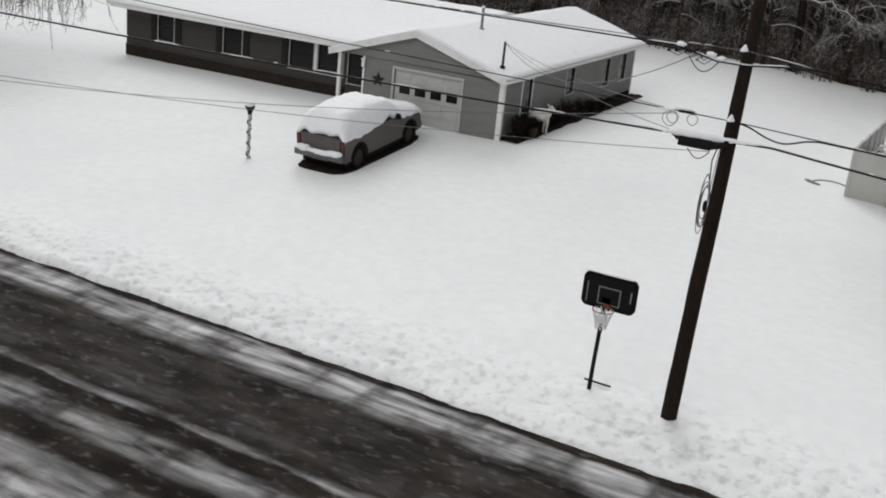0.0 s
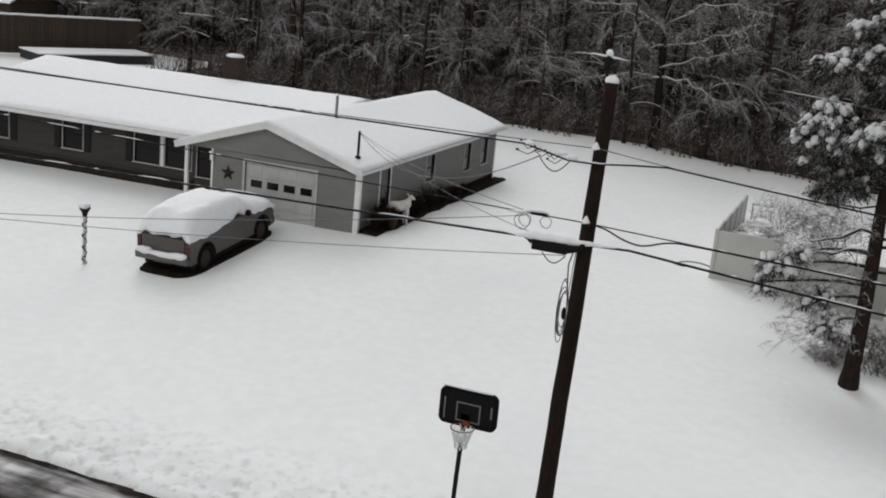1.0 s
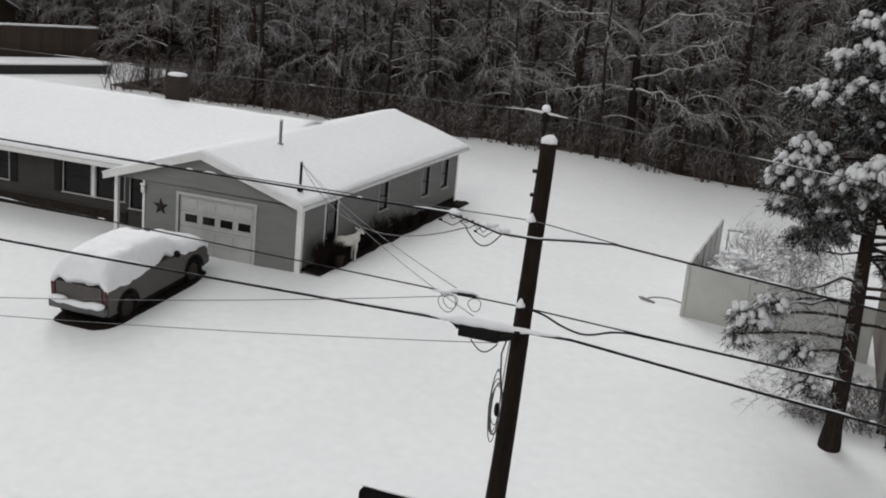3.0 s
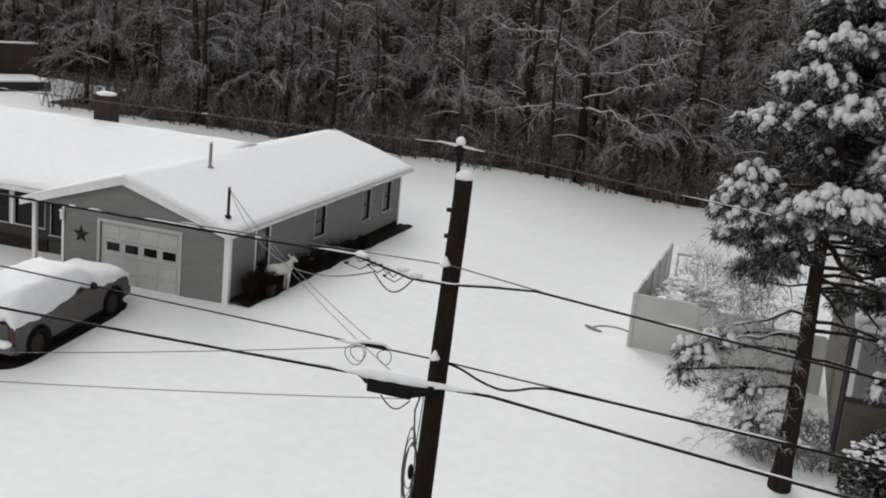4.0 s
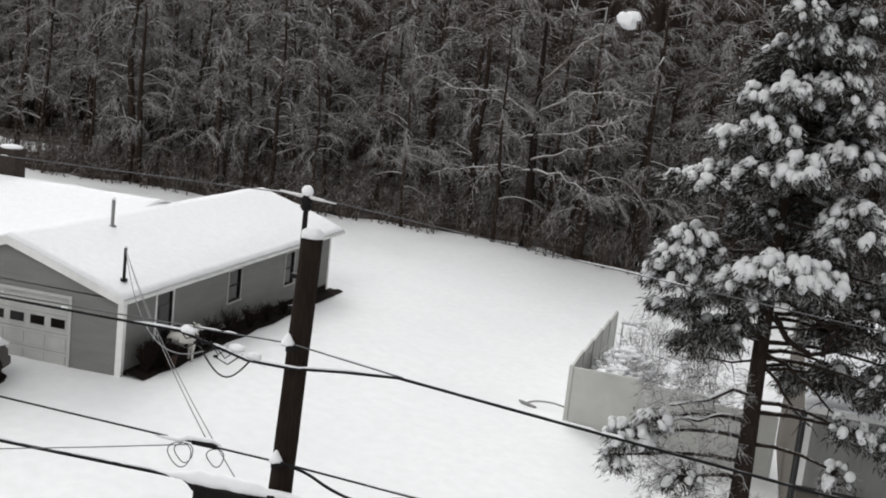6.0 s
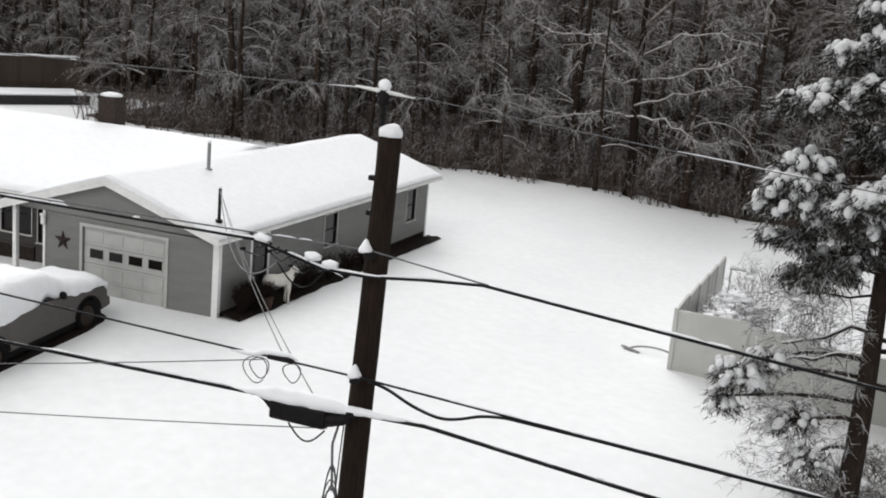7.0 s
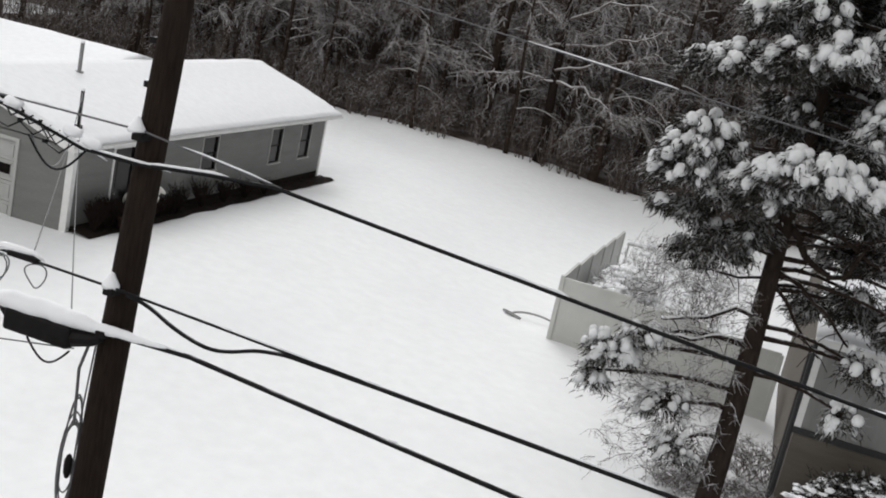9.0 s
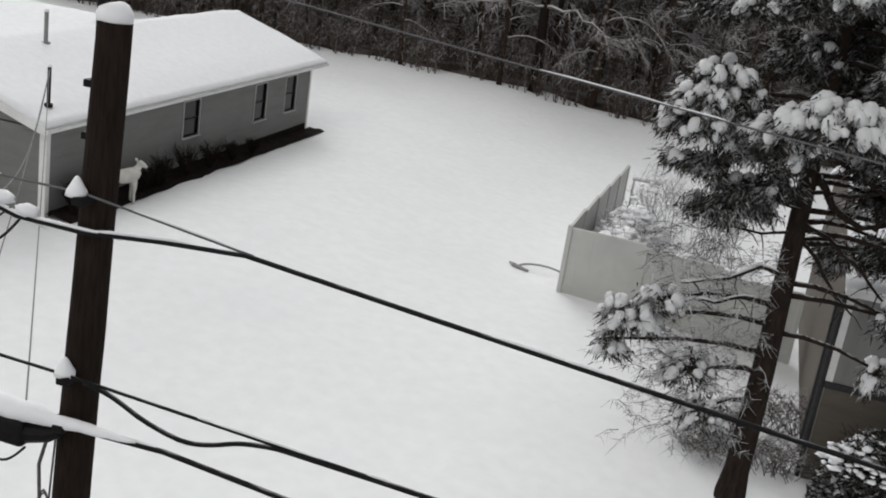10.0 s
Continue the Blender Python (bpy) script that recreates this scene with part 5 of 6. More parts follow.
# ---- snow-laden pine ----
def build_pine():
    rng = random.Random(11)
    base = Vector((16.15, -2.0, ground_z(16.15, -2.0)))
    t = thing("pine_tree", "tall pine with boughs bent under heavy snow", "tree", tuple(base))
    top = 15.0
    fine = [Vector((0.03 * math.sin(z * 0.7), 0.02 * math.cos(z), z)) for z in np.linspace(-0.3, top, 34)]
    part("trunk", Shape().tube(fine, [0.235 * (1 - 0.86 * max(0, p.z) / top) + (0.05 if p.z < 0.5 else 0) for p in fine], 14), M_PBARK, t, "dark scaly trunk", True)
    limbs, needles, snow, frost, fuzz = Shape(), Shape(), Shape(), Shape(), Shape()

    def local(p):
        return Vector(p) - base

    def tuft(p, d, n, ln):
        for _ in range(n):
            v = (d + Vector((rng.uniform(-1, 1), rng.uniform(-1, 1), rng.uniform(-1.0, 0.6))) * 0.9).normalized() * ln * rng.uniform(0.6, 1.2)
            w = v.cross(Vector((rng.uniform(-1, 1), rng.uniform(-1, 1), 1))).normalized() * ln * 0.10
            q = p + Vector((rng.gauss(0, 1), rng.gauss(0, 1), rng.gauss(-0.1, 0.7))) * ln * 0.6
            needles.add([q - w, q + w, q + v], [(0, 1, 2)])

    def lobe(p, d, size, where):
        """One drooping finger of snow: thick at its root and rounded at its tip."""
        ln = size * rng.uniform(1.2, 2.1)
        side = Vector((rng.uniform(-.2, .2), rng.uniform(-.2, .2), 0))
        pts = [p + d * ln * u + side * ln * u * u - Vector((0, 0, 0.45 * ln * u * u)) for u in (-0.32, -0.26, -0.1, 0.15, 0.4, 0.62, 0.74, 0.79)]
        k = [1 + 0.4 * noise.noise(q * 7.0) for q in pts]
        where.tube(pts, [size * f * g for f, g in zip((0.18, 0.5, 0.82, 0.95, 0.9, 0.68, 0.40, 0.12), k)], 8)
        if rng.random() < 0.6:
            where.blob(p + Vector((rng.uniform(-1, 1), rng.uniform(-1, 1), rng.uniform(-0.6, 0.3))) * size, size * rng.uniform(0.45, 0.75), 0.5, ICO1, rng.uniform(0, 50), 2.0)

    def pad(c, rx, ry, rz, lobes, size, load=1.0, where=None, fill=1.2):
        """A spray of foliage round a point: needles below, fingers of snow above and at its rim."""
        c = local(c) + (Vector((0.15, 0, 0.12)) if where is None else Vector((0, 0, 0)))
        if where is None:
            where, lobes, size = snow, int(lobes * 2.2), size * 0.74
        o = Vector((0, 0, min(top - 0.3, c.z + 0.10 * c.xy.length)))
        m = o.lerp(c, 0.55) + Vector((rng.uniform(-.12, .12), rng.uniform(-.12, .12), 0.12))
        limbs.tube([o, o.lerp(m, 0.5) + Vector((0, 0, 0.05)), m, m.lerp(c, 0.6), c], [0.055, 0.05, 0.04, 0.03, 0.02], 6)
        for i in range(lobes):
            az, q = rng.uniform(0, 6.283), rng.uniform(0.12, 1.0) ** 0.5
            out = Vector((math.cos(az), math.sin(az), 0))
            p = c + Vector((out.x * rx * q, out.y * ry * q, rz * (0.75 - 1.15 * q * q) + rng.uniform(-0.55, 0.35) * rz))
            limbs.tube([c + Vector((0, 0, -0.05)), c.lerp(p, 0.6) + Vector((0, 0, -0.03)), p - Vector((0, 0, 0.03))], [0.016, 0.012, 0.007], 4, False)
            d = (out * (0.5 + 0.5 * q) + Vector((rng.uniform(-.4, .4), rng.uniform(-.4, .4), -0.25 - 0.5 * q))).normalized()
            tuft(p - Vector((0, 0, size * 0.75)), d, int(46 * fill), 0.17)
            tuft(p.lerp(c, 0.35) - Vector((0, 0, size * 1.3)), d, int(34 * fill), 0.18)
            if rng.random() < load:
                lobe(p + Vector((0, 0, size * 0.25)), d, size * rng.uniform(0.75, 1.25), where)

    # heavy tiers of the crown
    for c, rx, ry, rz, n, size, load in (
            ((14.3, -2.4, 5.78), 0.80, 0.75, 0.75, 46, 0.150, 0.85), ((15.0, -2.6, 5.35), 0.5, 0.5, 0.35, 16, 0.13, 0.6),
            ((16.25, -3.7, 5.95), 0.95, 0.75, 0.36, 50, 0.160, 1.0), ((15.5, -3.3, 5.60), 0.55, 0.5, 0.36, 20, 0.15, 0.9),
            ((13.95, -2.4, 7.35), 0.34, 0.3, 0.30, 10, 0.10, 0.8), ((14.6, -2.5, 7.55), 0.5, 0.5, 0.32, 18, 0.145, 0.95), ((15.35, -2.8, 7.62), 0.45, 0.5, 0.3, 16, 0.145, 0.95), ((16.15, -3.0, 7.85), 0.5, 0.5, 0.32, 20, 0.15, 0.95),
            ((17.3, -2.7, 7.0), 0.6, 0.6, 0.42, 24, 0.15, 0.9), ((16.85, -2.9, 6.5), 0.28, 0.3, 0.3, 8, 0.14, 0.9), ((18.1, -2.4, 6.7), 0.6, 0.6, 0.4, 22, 0.15, 0.9),
            ((14.85, -2.4, 8.35), 0.45, 0.45, 0.3, 15, 0.14, 0.95), ((15.5, -2.6, 8.6), 0.5, 0.5, 0.3, 18, 0.145, 0.95), ((17.1, -2.5, 8.2), 0.6, 0.55, 0.35, 20, 0.145, 0.9),
            ((15.25, -2.4, 9.15), 0.45, 0.4, 0.3, 16, 0.14, 0.95), ((15.85, -2.6, 9.35), 0.45, 0.4, 0.3, 16, 0.14, 0.95), ((16.7, -2.4, 9.5), 0.5, 0.45, 0.3, 16, 0.14, 0.95), ((17.2, -2.4, 9.0), 0.5, 0.45, 0.3, 15, 0.14, 0.9),
            ((15.55, -2.3, 10.05), 0.4, 0.4, 0.3, 14, 0.135, 0.95), ((16.1, -2.5, 10.4), 0.4, 0.4, 0.3, 14, 0.135, 0.95), ((16.75, -2.3, 10.2), 0.45, 0.4, 0.3, 14, 0.135, 0.95)):
        pad(c, rx, ry, rz, n, size, load)
    z = 10.9
    while z < 13.6:
        w = 0.75 * (1 - (z - 10.9) / 3.6)
        for i in range(4):
            az = rng.uniform(0, 6.283)
            pad((16.15 + math.cos(az) * w, -2.1 + math.sin(az) * w, z + rng.uniform(-.2, .2)), 0.4, 0.4, 0.28, 9, 0.13, 0.9)
        z += 0.65
    # dark inner sprays between the tiers, and the side away from the road
    for i in range(26):
        az, zz = rng.uniform(0, 6.283), rng.uniform(5.6, 10.0)
        q = rng.uniform(0.4, 1.5) * (1.15 - 0.06 * zz)
        pad((16.2 + math.cos(az) * q, -1.8 + abs(math.sin(az)) * q * 0.9, zz), 0.55, 0.5, 0.3, 11, 0.12, 0.25, None, 1.3)
    # sparse dark sprays below the crown
    for c, rx, rz, n, load in (((15.15, -2.3, 4.4), 0.55, 0.30, 22, 0.15), ((14.7, -2.2, 4.15), 0.45, 0.28, 16, 0.2), ((15.6, -2.4, 4.75), 0.45, 0.25, 14, 0.2), ((14.4, -2.3, 4.9), 0.6, 0.3, 20, 0.25),
                               ((17.3, -1.7, 5.35), 0.6, 0.35, 20, 0.3), ((18.1, -1.6, 4.7), 0.6, 0.35, 20, 0.3), ((18.5, -1.7, 5.7), 0.6, 0.4, 20, 0.4), ((17.7, -1.4, 3.9), 0.5, 0.3, 14, 0.2), ((19.1, -1.6, 4.9), 0.6, 0.4, 18, 0.4), ((16.9, -1.4, 6.0), 0.7, 0.4, 22, 0.2), ((18.9, -1.8, 2.5), 0.5, 0.4, 16, 0.5), ((17.4, -1.3, 4.6), 0.7, 0.4, 30, 0.15), ((18.2, -1.2, 5.3), 0.75, 0.45, 34, 0.25), ((19.0, -1.3, 4.0), 0.7, 0.45, 28, 0.3), ((18.0, -1.3, 3.5), 0.6, 0.35, 22, 0.2), ((17.0, -1.2, 3.6), 0.45, 0.3, 14, 0.1)):
        pad(c, rx, rx, rz, n, 0.09, load, frost, 1.3)
    # low boughs that end in bunches of snow
    for c, rx, rz, n, size, load in (((13.75, -2.4, 1.95), 0.50, 0.42, 24, 0.085, 1.0), ((13.5, -2.4, 1.40), 0.30, 0.28, 11, 0.08, 1.0), ((14.25, -2.4, 2.35), 0.35, 0.25, 9, 0.08, 0.9),
                                     ((14.95, -2.3, 1.15), 0.50, 0.5, 20, 0.075, 0.8), ((15.35, -2.4, 0.55), 0.45, 0.4, 12, 0.07, 0.6), ((18.1, -2.2, 2.8), 0.45, 0.4, 15, 0.08, 0.7), ((17.95, -2.2, 1.9), 0.3, 0.35, 9, 0.08, 0.8), ((18.7, -2.0, 3.7), 0.5, 0.35, 15, 0.09, 0.7)):
        pad(c, rx, rx, rz, int(n * 1.6), size * 1.2, load, frost, 0.35)
    # grey fuzz of bare twigs round the low boughs
    for _ in range(330):
        p = local((rng.uniform(14.0, 16.2), rng.uniform(-2.9, -1.3), rng.uniform(-0.2, 3.9)))
        e = p + Vector((rng.uniform(-0.55, 0.2), rng.uniform(-0.4, 0.4), rng.uniform(-0.4, 0.1)))
        fuzz.tube([p, p.lerp(e, 0.5) + Vector((0, 0, 0.06)), e], [0.008, 0.006, 0.003], 3, False)
        for _ in range(11):
            q = p.lerp(e, rng.random())
            fuzz.tube([q, q + Vector((rng.uniform(-.2, .2), rng.uniform(-.2, .2), rng.uniform(-.2, .1)))], [0.005, 0.002], 3, False)
    # long crooked bare limbs, some with snow lying along them
    bare = Shape()
    for pts, rad, snowy in ((((16.1, 3.15), (15.7, 3.2), (15.3, 2.95), (14.9, 2.85), (14.5, 2.75)), 0.045, 1), (((16.1, 2.65), (15.6, 2.62), (15.1, 2.45), (14.7, 2.45), (14.3, 2.3)), 0.04, 1),
                            (((16.2, 4.95), (16.6, 4.45), (17.1, 4.15), (17.6, 4.3), (18.1, 4.75)), 0.075, 0), (((16.2, 4.1), (16.7, 3.9), (17.3, 3.5), (17.8, 3.0)), 0.05, 0), (((16.2, 5.3), (16.9, 5.05), (17.7, 4.65), (18.6, 4.55), (19.3, 4.2)), 0.055, 0),
                            (((17.3, 4.2), (17.55, 4.8), (17.75, 5.3), (17.8, 5.8)), 0.05, 0), (((16.2, 3.85), (16.6, 3.5), (16.95, 3.0), (17.3, 2.8)), 0.04, 0), (((16.2, 4.6), (17.0, 4.75), (17.9, 5.1), (18.8, 5.0)), 0.04, 0), (((16.1, 4.9), (15.7, 4.95), (15.2, 4.65), (14.7, 4.5)), 0.035, 0), (((16.1, 3.9), (15.6, 3.75), (15.1, 3.8), (14.7, 3.65)), 0.03, 0)):
        y = -2.05
        line = [local((px, y - 0.12 * i * (1 if snowy else rng.uniform(-0.6, 1)), pz)) for i, (px, pz) in enumerate(pts)]
        path = []
        for i in range(len(line) - 1):
            for u in (0, 0.25, 0.5, 0.75):
                q = line[i].lerp(line[i + 1], u)
                path.append(q + 0.07 * Vector((noise.noise(q * 2.1), noise.noise(q * 2.1 + Vector((9, 0, 0))), noise.noise(q * 2.1 + Vector((0, 9, 0))))))
        path.append(line[-1])
        bare.tube(path, [rad * (1 - 0.65 * i / len(path)) for i in range(len(path))], 7)
        if snowy:
            frost.tube([q + Vector((0, 0, rad * 0.7)) for q in path[1:]], [rad * 0.55 * (1 + 0.5 * noise.noise(q * 3)) for q in path[1:]], 6)
        for _ in range(7):
            i = rng.randrange(3, len(path) - 1)
            e = path[i] + Vector((rng.uniform(-0.4, 0.4), rng.uniform(-0.4, 0.4), rng.uniform(-0.5, 0.15)))
            bare.tube([path[i], path[i].lerp(e, 0.5) + Vector((0, 0, 0.05)), e], [0.016, 0.011, 0.005], 4)
    tagged(part("twig_work", fuzz, M_PINEFROST, t, "grey frosted lower twigs"), kind="stuff")
    tagged(part("deadwood", bare, M_PBARK, t, "bare crooked lower limbs", True), kind="stuff")
    tagged(part("branchwork", limbs, M_PBARK, t, "dark limbs", True), kind="stuff")
    tagged(part("foliage", needles, M_NEEDLE, t, "dark green-brown needle clumps"), kind="stuff")
    tagged(part("snow_load", snow, M_SHADED_SNOW, t, "rounded fingers of snow on the boughs", True), kind="stuff")
    tagged(part("low_snow", frost, M_SHADED_SNOW, t, "small fingers of snow on the low boughs", True), kind="stuff")


build_pine()


# ---- woods behind the house ----
def woods_tree(seed, height, lean):
    """A bare tree: dark trunk, arching limbs lined with snow, and drooping sprays of frosted twigs."""
    rng = random.Random(seed)
    t = thing("bare_tree", "leafless woodland tree with frosted branches", "tree", group="trees of the wood")
    trunk, boughs, crown = Shape(), Shape(), Shape()
    r0 = rng.uniform(0.12, 0.27)
    axis = [Vector((lean[0] * u * height + 0.35 * noise.noise(Vector((u * 3, seed, 0))), lean[1] * u * height + 0.35 * noise.noise(Vector((u * 3, seed, 9))), height * u - 0.4)) for u in np.linspace(0, 1, 12)]
    trunk.tube(axis, [r0 * (1 - 0.85 * i / 11) + (0.05 if i == 0 else 0) for i in range(12)], 7)
    part("trunk", trunk, M_BARK, t, "dark trunk", True)

    def at(z):
        u = min(0.999, (z + 0.4) / height) * 11
        i = int(u)
        return axis[i].lerp(axis[i + 1], u - i)

    def sliver(p, e, w):
        k = (e - p).cross(Vector((rng.uniform(-1, 1), rng.uniform(-1, 1), 0.6))).normalized() * w
        crown.add([p - k, p + k, e], [(0, 1, 2)])

    for n in range(25):
        z = height * rng.uniform(0.17, 0.97)
        o = at(z)
        az = rng.uniform(0, 6.283)
        ln = rng.uniform(2.2, 5.4) * (1.1 - 0.6 * z / height)
        d = Vector((math.cos(az), math.sin(az), rng.uniform(0.2, 0.9)))
        pts = [o]
        for i in range(8):
            d = (d + Vector((rng.uniform(-.3, .3), rng.uniform(-.3, .3), rng.uniform(-.38, .06)))).normalized()
            pts.append(pts[-1] + d * ln / 8)
        thick = rng.choice((0.035, 0.045, 0.06))
        boughs.tube(pts, [thick * (1 - 0.85 * i / 8) for i in range(9)], 5, False)
        for _ in range(17):
            i = rng.randrange(2, 8)
            p = pts[i].lerp(pts[i + 1], rng.random())
            v = (pts[i + 1] - pts[i]).normalized()
            w = (v * 1.1 + Vector((rng.uniform(-.9, .9), rng.uniform(-.9, .9), rng.uniform(-0.9, 0.25)))).normalized() * rng.uniform(0.4, 1.25)
            m, e = p + w * 0.5 + Vector((0, 0, 0.07)), p + w - Vector((0, 0, 0.10))
            crown.tube([p, m, e], [0.017, 0.013, 0.006], 3, False)
            for _ in range(11):
                q = m.lerp(e, rng.uniform(-0.9, 1))
                sliver(q, q + (w.normalized() * 0.6 + Vector((rng.uniform(-1, 1), rng.uniform(-1, 1), rng.uniform(-1.1, 0.3)))) * rng.uniform(0.16, 0.36), 0.014)
    tagged(part("limbwork", boughs, M_LIMB, t, "arching limbs lined with snow", True), kind="stuff")
    part("crown", crown, M_TWIG, t, "fine drooping twigs furred with frost")
    return t


def build_woods():
    rng = random.Random(77)
    kinds = [woods_tree(100 + i, rng.uniform(13, 18), (rng.uniform(-.05, .05), rng.uniform(-.06, .03))) for i in range(9)]
    places = []
    for row, (y, n, jitter) in enumerate(((34.8, 36, 1.6), (37.5, 40, 1.8), (41.0, 38, 1.8), (45.0, 34, 2.2), (50, 30, 2.5), (56, 24, 3))):
        for i in range(n):
            x = -62 + 112 * (i + rng.uniform(0.05, 0.95)) / n
            places.append((x, y + rng.uniform(-jitter, jitter) + (16.0 if x < -31 else 0) + 0.05 * max(0, x)))
    for i, (x, y) in enumerate(places):
        k = kinds[i % 9]
        s = rng.uniform(0.8, 1.15)
        m = pose(x, y, ground_z(x, y) - 0.1, 0, 0, rng.uniform(0, 360))
        if i < 9:
            k.matrix_basis = m
        else:
            c = copy_thing(k, m)
            c.scale = (s, s, s)
    # undergrowth along the wood's edge
    sh = Shape()
    for _ in range(1300):
        x = rng.uniform(-32, 48)
        y = 33.0 + 10 * rng.random() ** 1.5 + 0.05 * max(0, x) + 1.2 * noise.noise(Vector((x * 0.3, 0, 0)))
        z = ground_z(x, y)
        for _ in range(4):
            e = Vector((x + rng.uniform(-0.8, 0.8), y + rng.uniform(-0.8, 0.8), z + rng.uniform(0.6, 2.6)))
            m = Vector((x, y, z)).lerp(e, 0.6) + Vector((0, 0, 0.2))
            sh.tube([(x, y, z - 0.1), m, e], [0.02, 0.014, 0.006], 3, False)
            for _ in range(4):
                p = m.lerp(e, rng.uniform(-0.5, 1))
                sh.tube([p, p + Vector((rng.uniform(-.4, .4), rng.uniform(-.4, .4), rng.uniform(-.3, .5)))], [0.012, 0.005], 3, False)
    tagged(part("undergrowth", sh, M_TWIG), "tangle of frosted saplings and brush at the wood's edge", "undergrowth", kind="stuff")
    # forest floor of litter, brush and patchy snow, with the wood's shade painted in
    fl = Shape()
    nx, ny = 150, 26
    vs = []
    for j in range(ny + 1):
        for i in range(nx + 1):
            x = -75 + 135 * i / nx
            y0 = 34.2 + 0.05 * max(0, x) + (13 if x < -33 else 0) + 1.3 * noise.noise(Vector((x * 0.35, 2, 0)))
            y = y0 + (72 - y0) * (j / ny) ** 1.4
            vs.append((x, y, ground_z(x, y) + (0.05 + 0.22 * abs(noise.noise(Vector((x * 0.8, y * 0.8, 1)))) if j else -0.05)))
    fl.add(vs, [(j * (nx + 1) + i, j * (nx + 1) + i + 1, (j + 1) * (nx + 1) + i + 1, (j + 1) * (nx + 1) + i) for j in range(ny) for i in range(nx)])
    tagged(part("forest_floor", fl, M_SHADED_LITTER, smooth=True), "brown leaf litter and brush with patchy snow, darkened for the wood's shade", "ground", kind="structure")
    # the wood goes on into the distance: an added sheet, its dimness painted on
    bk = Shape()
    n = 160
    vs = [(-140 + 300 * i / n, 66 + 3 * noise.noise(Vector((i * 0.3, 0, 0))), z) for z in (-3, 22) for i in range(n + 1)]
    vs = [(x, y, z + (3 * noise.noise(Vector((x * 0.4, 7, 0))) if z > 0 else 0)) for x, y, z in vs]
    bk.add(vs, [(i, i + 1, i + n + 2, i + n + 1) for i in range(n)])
    tagged(part("backdrop", bk, M_BACK), "dark backdrop sheet for the deep dim woodland in the distance", "woodland", kind="structure")


build_woods()


# ---- behind the house on the far side: stockade fence, covered deck, shed ----
def build_back():
    f = thing("stockade_fence", "dark brown board fence with snow along its top", "fence")
    a, b = Vector((-49.5, 29.0, 0)), Vector((-40.4, 43.6, 0))
    base, high, k = 0.2, 2.6, 60
    me = Shape().box((0, -0.03, 0), ((b - a).length / k - 0.012, 0.03, high + 0.3), 0.006).mesh("board", M_BROWN)
    for i in range(k):
        p = a.lerp(b, i / k)
        o = new("board", me)
        o.parent = f
        o.matrix_basis = pose(p.x, p.y, base - 0.3, 0, 0, math.degrees(math.atan2(b.y - a.y, b.x - a.x)))
    part("cap_snow", Shape().tube([a.lerp(b, i / 30) + Vector((0, 0, base + high + 0.03 + 0.03 * noise.noise(Vector((i * 0.9, 0, 0))))) for i in range(31)], 0.09, 6), M_CAP, f, "snow along the top", True)
    # low covered deck before the fence
    d = thing("low_deck", "low dark deck under a sheet of snow", "deck", (-40.6, 32.0, 0))
    n = 24
    ring = [(0.0, 0.0), (3.9, 8.3), (0.6, 10.2), (-3.6, 2.0)]
    sh = Shape().add([(x, y, -0.4) for x, y in ring] + [(x, y, 0.45) for x, y in ring], [(3, 2, 1, 0), (4, 5, 6, 7), (0, 1, 5, 4), (1, 2, 6, 5), (2, 3, 7, 6), (3, 0, 4, 7)])
    part("skirting", sh, M_GRIT, d, "dark skirting")
    sn = Shape().add([(x * 1.02, y * 1.02 - 0.06, z) for z in (0.454, 0.56) for x, y in ring], [(3, 2, 1, 0), (4, 5, 6, 7), (0, 1, 5, 4), (1, 2, 6, 5), (2, 3, 7, 6), (3, 0, 4, 7)])
    part("deck_snow", sn, M_CAP, d, "flat snow on the deck")
    # brown shed beyond the fence
    s = thing("shed", "weathered brown shed with a snowy roof behind the fence", "shed", (-58, 47, 0))
    part("wall", Shape().box((-4, -3, -0.3), (4, 3, 2.9)), M_BROWN, s, "brown board wall")
    part("gable", Shape().prism([(-3, 2.9), (3, 2.9), (0, 4.3)], 0, -3.9, 3.9), M_BROWN, s)
    part("roof", Shape().prism([(-3.4, 2.75), (0, 4.3), (3.4, 2.75), (3.4, 2.9), (0, 4.45), (-3.4, 2.9)], 0, -4.3, 4.3), M_BROWN, s)
    part("roof_snow", Shape().prism([(-3.45, 2.905), (0, 4.455), (3.45, 2.905), (3.4, 3.08), (0, 4.65), (-3.4, 3.08)], 0, -4.3, 4.3), M_CAP, s, "snow on the roof")


build_back()


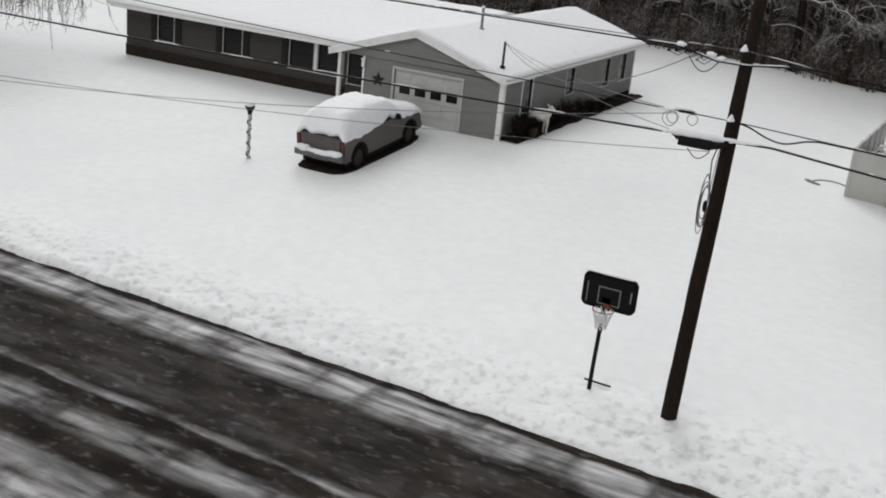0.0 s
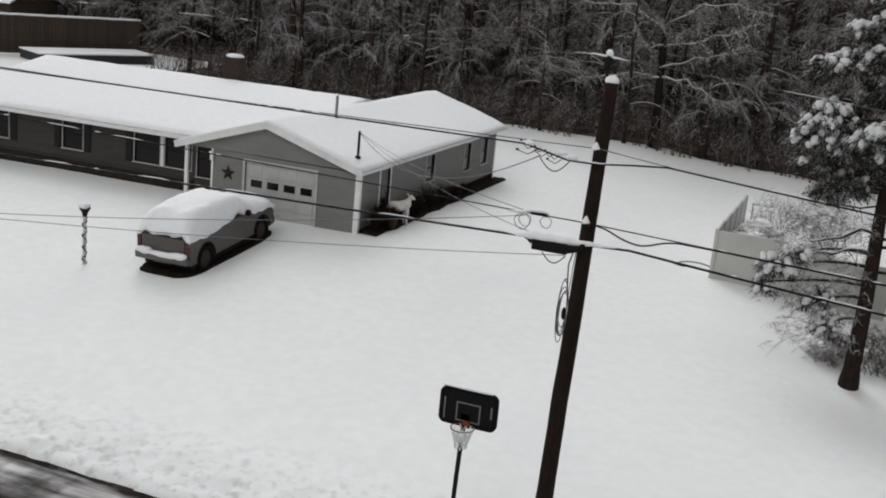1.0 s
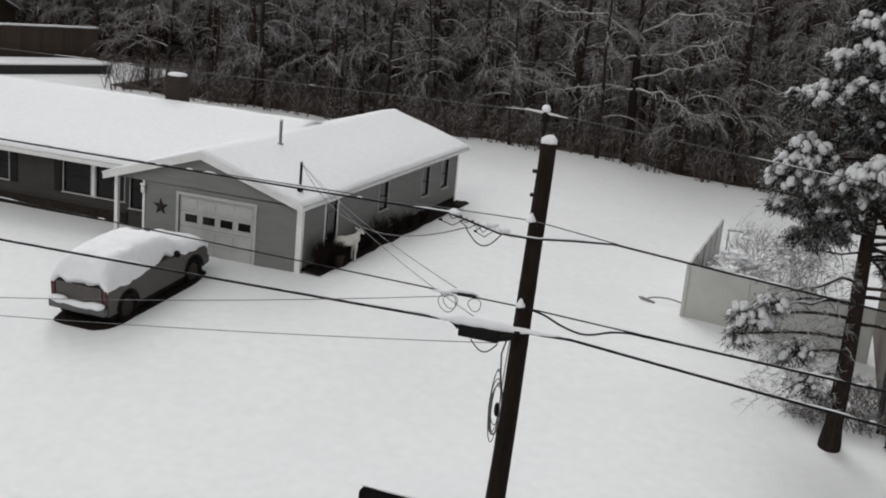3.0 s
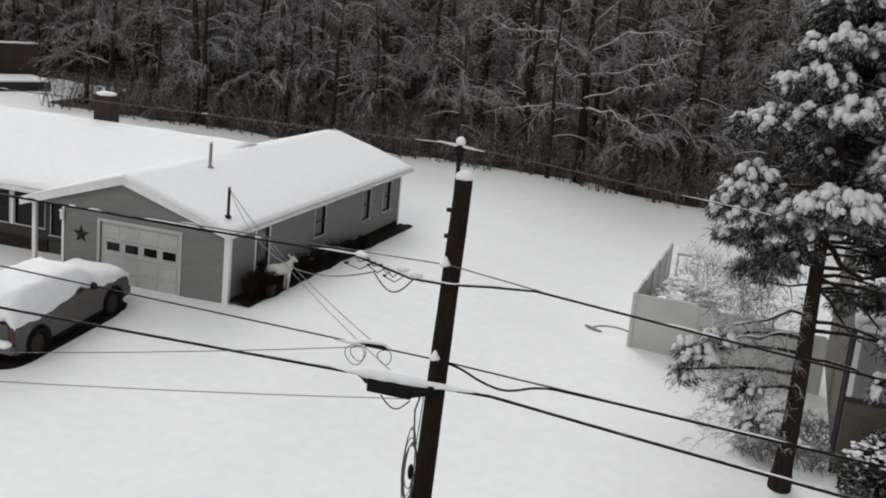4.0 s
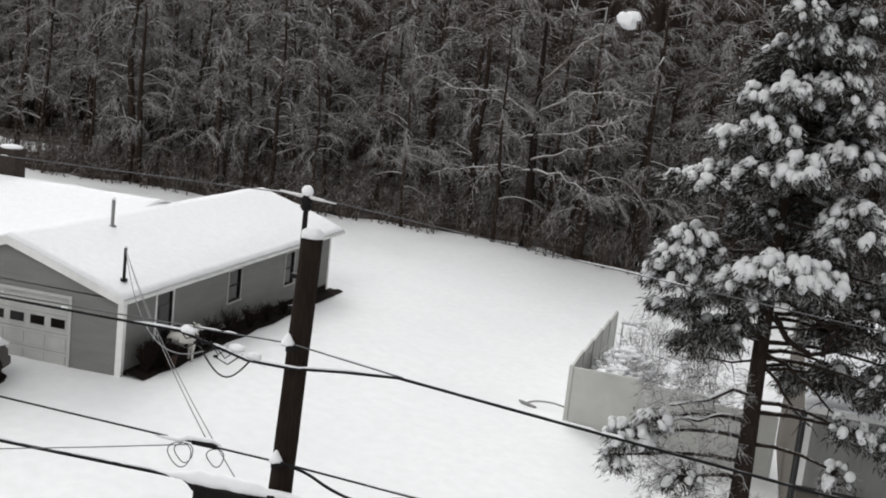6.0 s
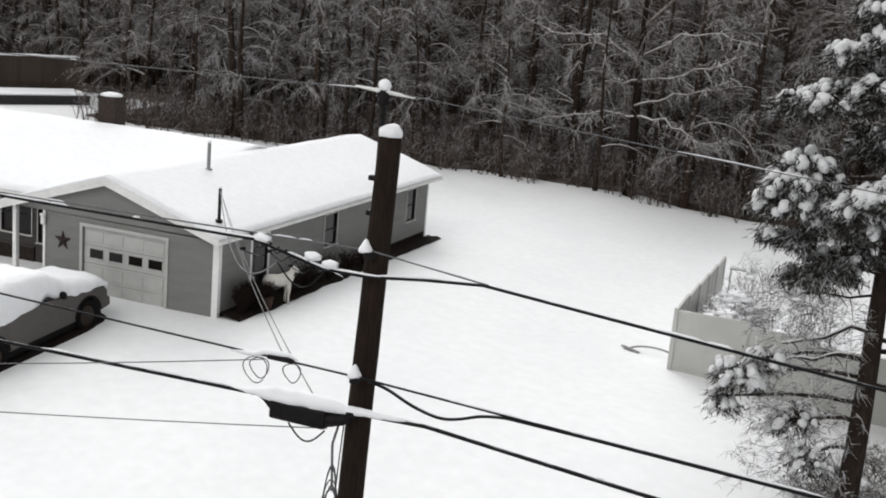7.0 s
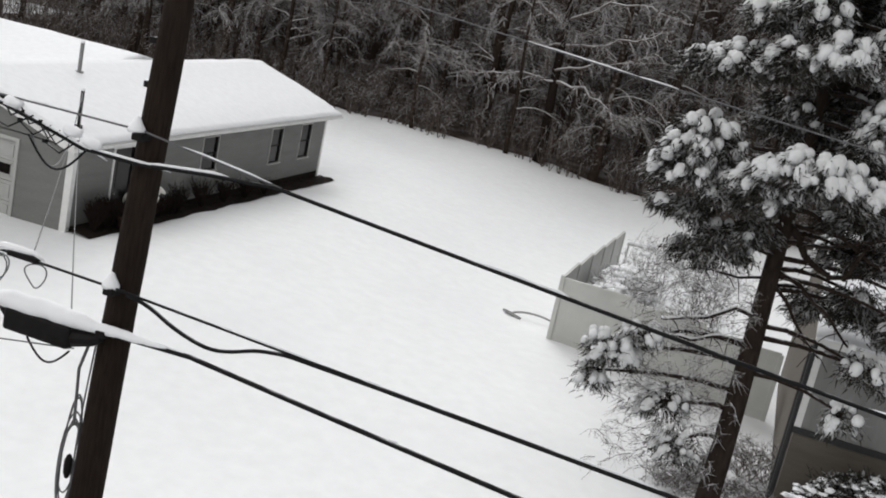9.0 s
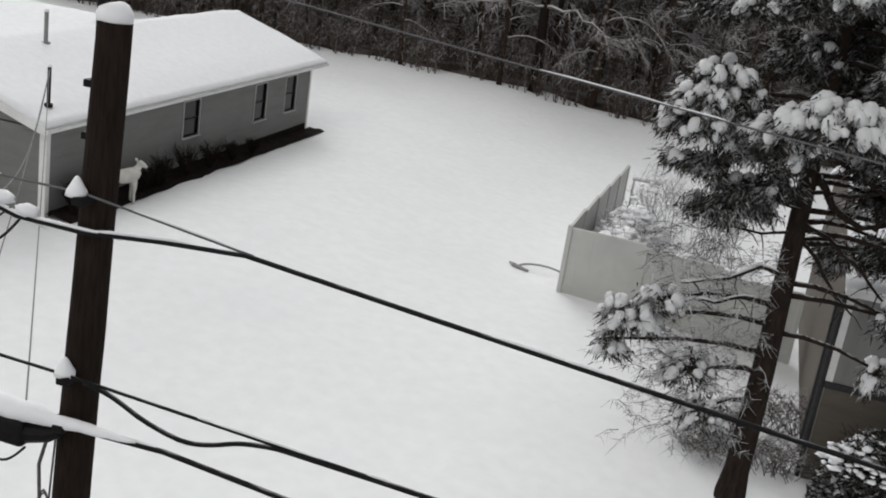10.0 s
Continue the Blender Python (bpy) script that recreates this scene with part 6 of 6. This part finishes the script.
# ---- drooping tree at the far end of the front yard ----
def build_weeping():
    rng = random.Random(41)
    x, y = -26.5, -3.5
    t = thing("weeping_tree", "small drooping tree with frosted hanging twigs", "tree", (x, y, ground_z(x, y)))
    part("trunk", Shape().tube([(0, 0, -0.3), (0.1, 0, 1.4), (0.05, 0.1, 2.9), (0.3, 0, 4.4)], [0.2, 0.16, 0.13, 0.08], 9), M_PBARK, t, "dark trunk", True)
    cr = Shape()
    for _ in range(95):
        az, reach = (rng.uniform(0, 6.283), rng.uniform(3.0, 8.0)) if _ % 2 else (rng.uniform(-0.7, 0.45), rng.uniform(6.0, 9.6))
        o = Vector((0.1, 0, rng.uniform(2.6, 4.4)))
        d = Vector((math.cos(az), math.sin(az), 0))
        pts = [o + d * reach * u + Vector((rng.uniform(-.1, .1), rng.uniform(-.1, .1), 2.0 * u - 2.1 * u * u)) for u in np.linspace(0, 1, 6)]
        cr.tube(pts, [0.05, 0.042, 0.034, 0.026, 0.018, 0.01], 4, False)
        for _ in range(9):
            i = rng.randrange(2, 5)
            p = pts[i].lerp(pts[i + 1], rng.random())
            e = p + Vector((rng.uniform(-0.3, 0.3), rng.uniform(-0.3, 0.3), -rng.uniform(0.5, 1.5)))
            cr.tube([p, p.lerp(e, 0.5) + Vector((rng.uniform(-.12, .12), rng.uniform(-.12, .12), 0)), e], [0.018, 0.014, 0.006], 3, False)
            for _ in range(5):
                q = p.lerp(e, rng.random())
                cr.tube([q, q + Vector((rng.uniform(-.25, .25), rng.uniform(-.25, .25), -rng.uniform(0, .35)))], [0.012, 0.005], 3, False)
    part("crown", cr, M_FROST, t, "pale frosted hanging twigs")


build_weeping()


# ---- old tree at the wood's edge with long snowy limbs ----
def build_edge_tree():
    rng = random.Random(61)
    x, y = 3.95, 34.1
    g = ground_z(x, y)
    t = thing("edge_tree", "old tree at the wood's edge with long snow-lined limbs", "tree", (x, y, g))
    part("trunk", Shape().tube([(0, 0, -0.4), (0.05, 0, 1.5), (-0.1, 0.05, 4), (-0.2, 0.1, 8), (-0.25, 0.1, 13)], [0.34, 0.27, 0.23, 0.17, 0.08], 10), M_DRY, t, "dark trunk", True)
    for arc, r in ((((-0.05, 0, 4.25), (-0.7, -0.3, 4.3), (-3.2, -0.5, 4.1), (-5.5, -0.6, 3.5)), 0.085),
                   (((-0.05, 0, 4.25), (1.5, -0.4, 4.25), (2.85, -0.5, 3.65), (3.7, -0.6, 3.05)), 0.10),
                   (((-0.1, 0, 6.2), (-1.2, -0.3, 6.0), (-2.4, -0.4, 5.4)), 0.07),
                   (((-0.1, 0, 6.2), (2.1, -0.3, 6.6), (3.8, -0.5, 7.25), (5.5, -0.6, 8.1)), 0.085),
                   (((-0.1, 0, 4.9), (1.9, -0.2, 5.6), (3.7, -0.4, 6.2), (5.1, -0.5, 6.8)), 0.075),
                   (((-0.25, 0, 7.0), (-2.2, -0.3, 8.3), (-4.4, -0.5, 8.2), (-6.6, -0.4, 8.9)), 0.08),
                   (((-0.2, 0, 7.4), (1.8, -0.3, 8.6), (4.0, -0.4, 8.9), (6.3, -0.4, 8.4)), 0.08),
                   (((-0.2, 0, 9.0), (1.9, -0.6, 11.2), (4.2, -1.0, 12.8)), 0.08)):
        pts = [Vector(p) for p in arc]
        n = len(pts) - 1
        limb = Shape()
        fine = []
        for i in range(n * 5 + 1):
            k = min(n - 1, i // 5)
            fine.append(pts[k].lerp(pts[k + 1], i / 5 - k) + 0.26 * Vector((noise.noise(Vector((i * 0.5, r * 90, 0))), noise.noise(Vector((i * 0.5, r * 90, 5))), noise.noise(Vector((i * 0.5, r * 90, 9))))))
        limb.tube(fine, [r * (1 - 0.75 * i / (n * 5)) for i in range(n * 5 + 1)], 6)
        for i in range(4, n * 5):
            for _ in range(3):
                p = fine[i]
                e = p + Vector((rng.uniform(-0.7, 0.7), rng.uniform(-0.5, 0.5), rng.uniform(-0.9, 0.45)))
                m = p.lerp(e, 0.5) + Vector((0, 0, 0.12))
                limb.tube([p, m, e], [0.026, 0.019, 0.008], 4, False)
                for _ in range(6):
                    q = p.lerp(e, rng.uniform(0.2, 1))
                    limb.tube([q, q + Vector((rng.uniform(-.3, .3), rng.uniform(-.3, .3), rng.uniform(-.3, .15)))], [0.012, 0.005], 3, False)
        part("limb", limb, M_EDGE, t, "pale limb lined with snow")
    part("snow_clump", Shape().blob((4.15, -1.0, 12.75), (0.55, 0.4, 0.42), 0.5, ICO3, 3.0).blob((4.5, -1.0, 12.95), (0.35, 0.3, 0.3), 0.5, ICO2, 8.0), M_CAP, t, "heavy clump of snow on a high limb", True)


build_edge_tree()
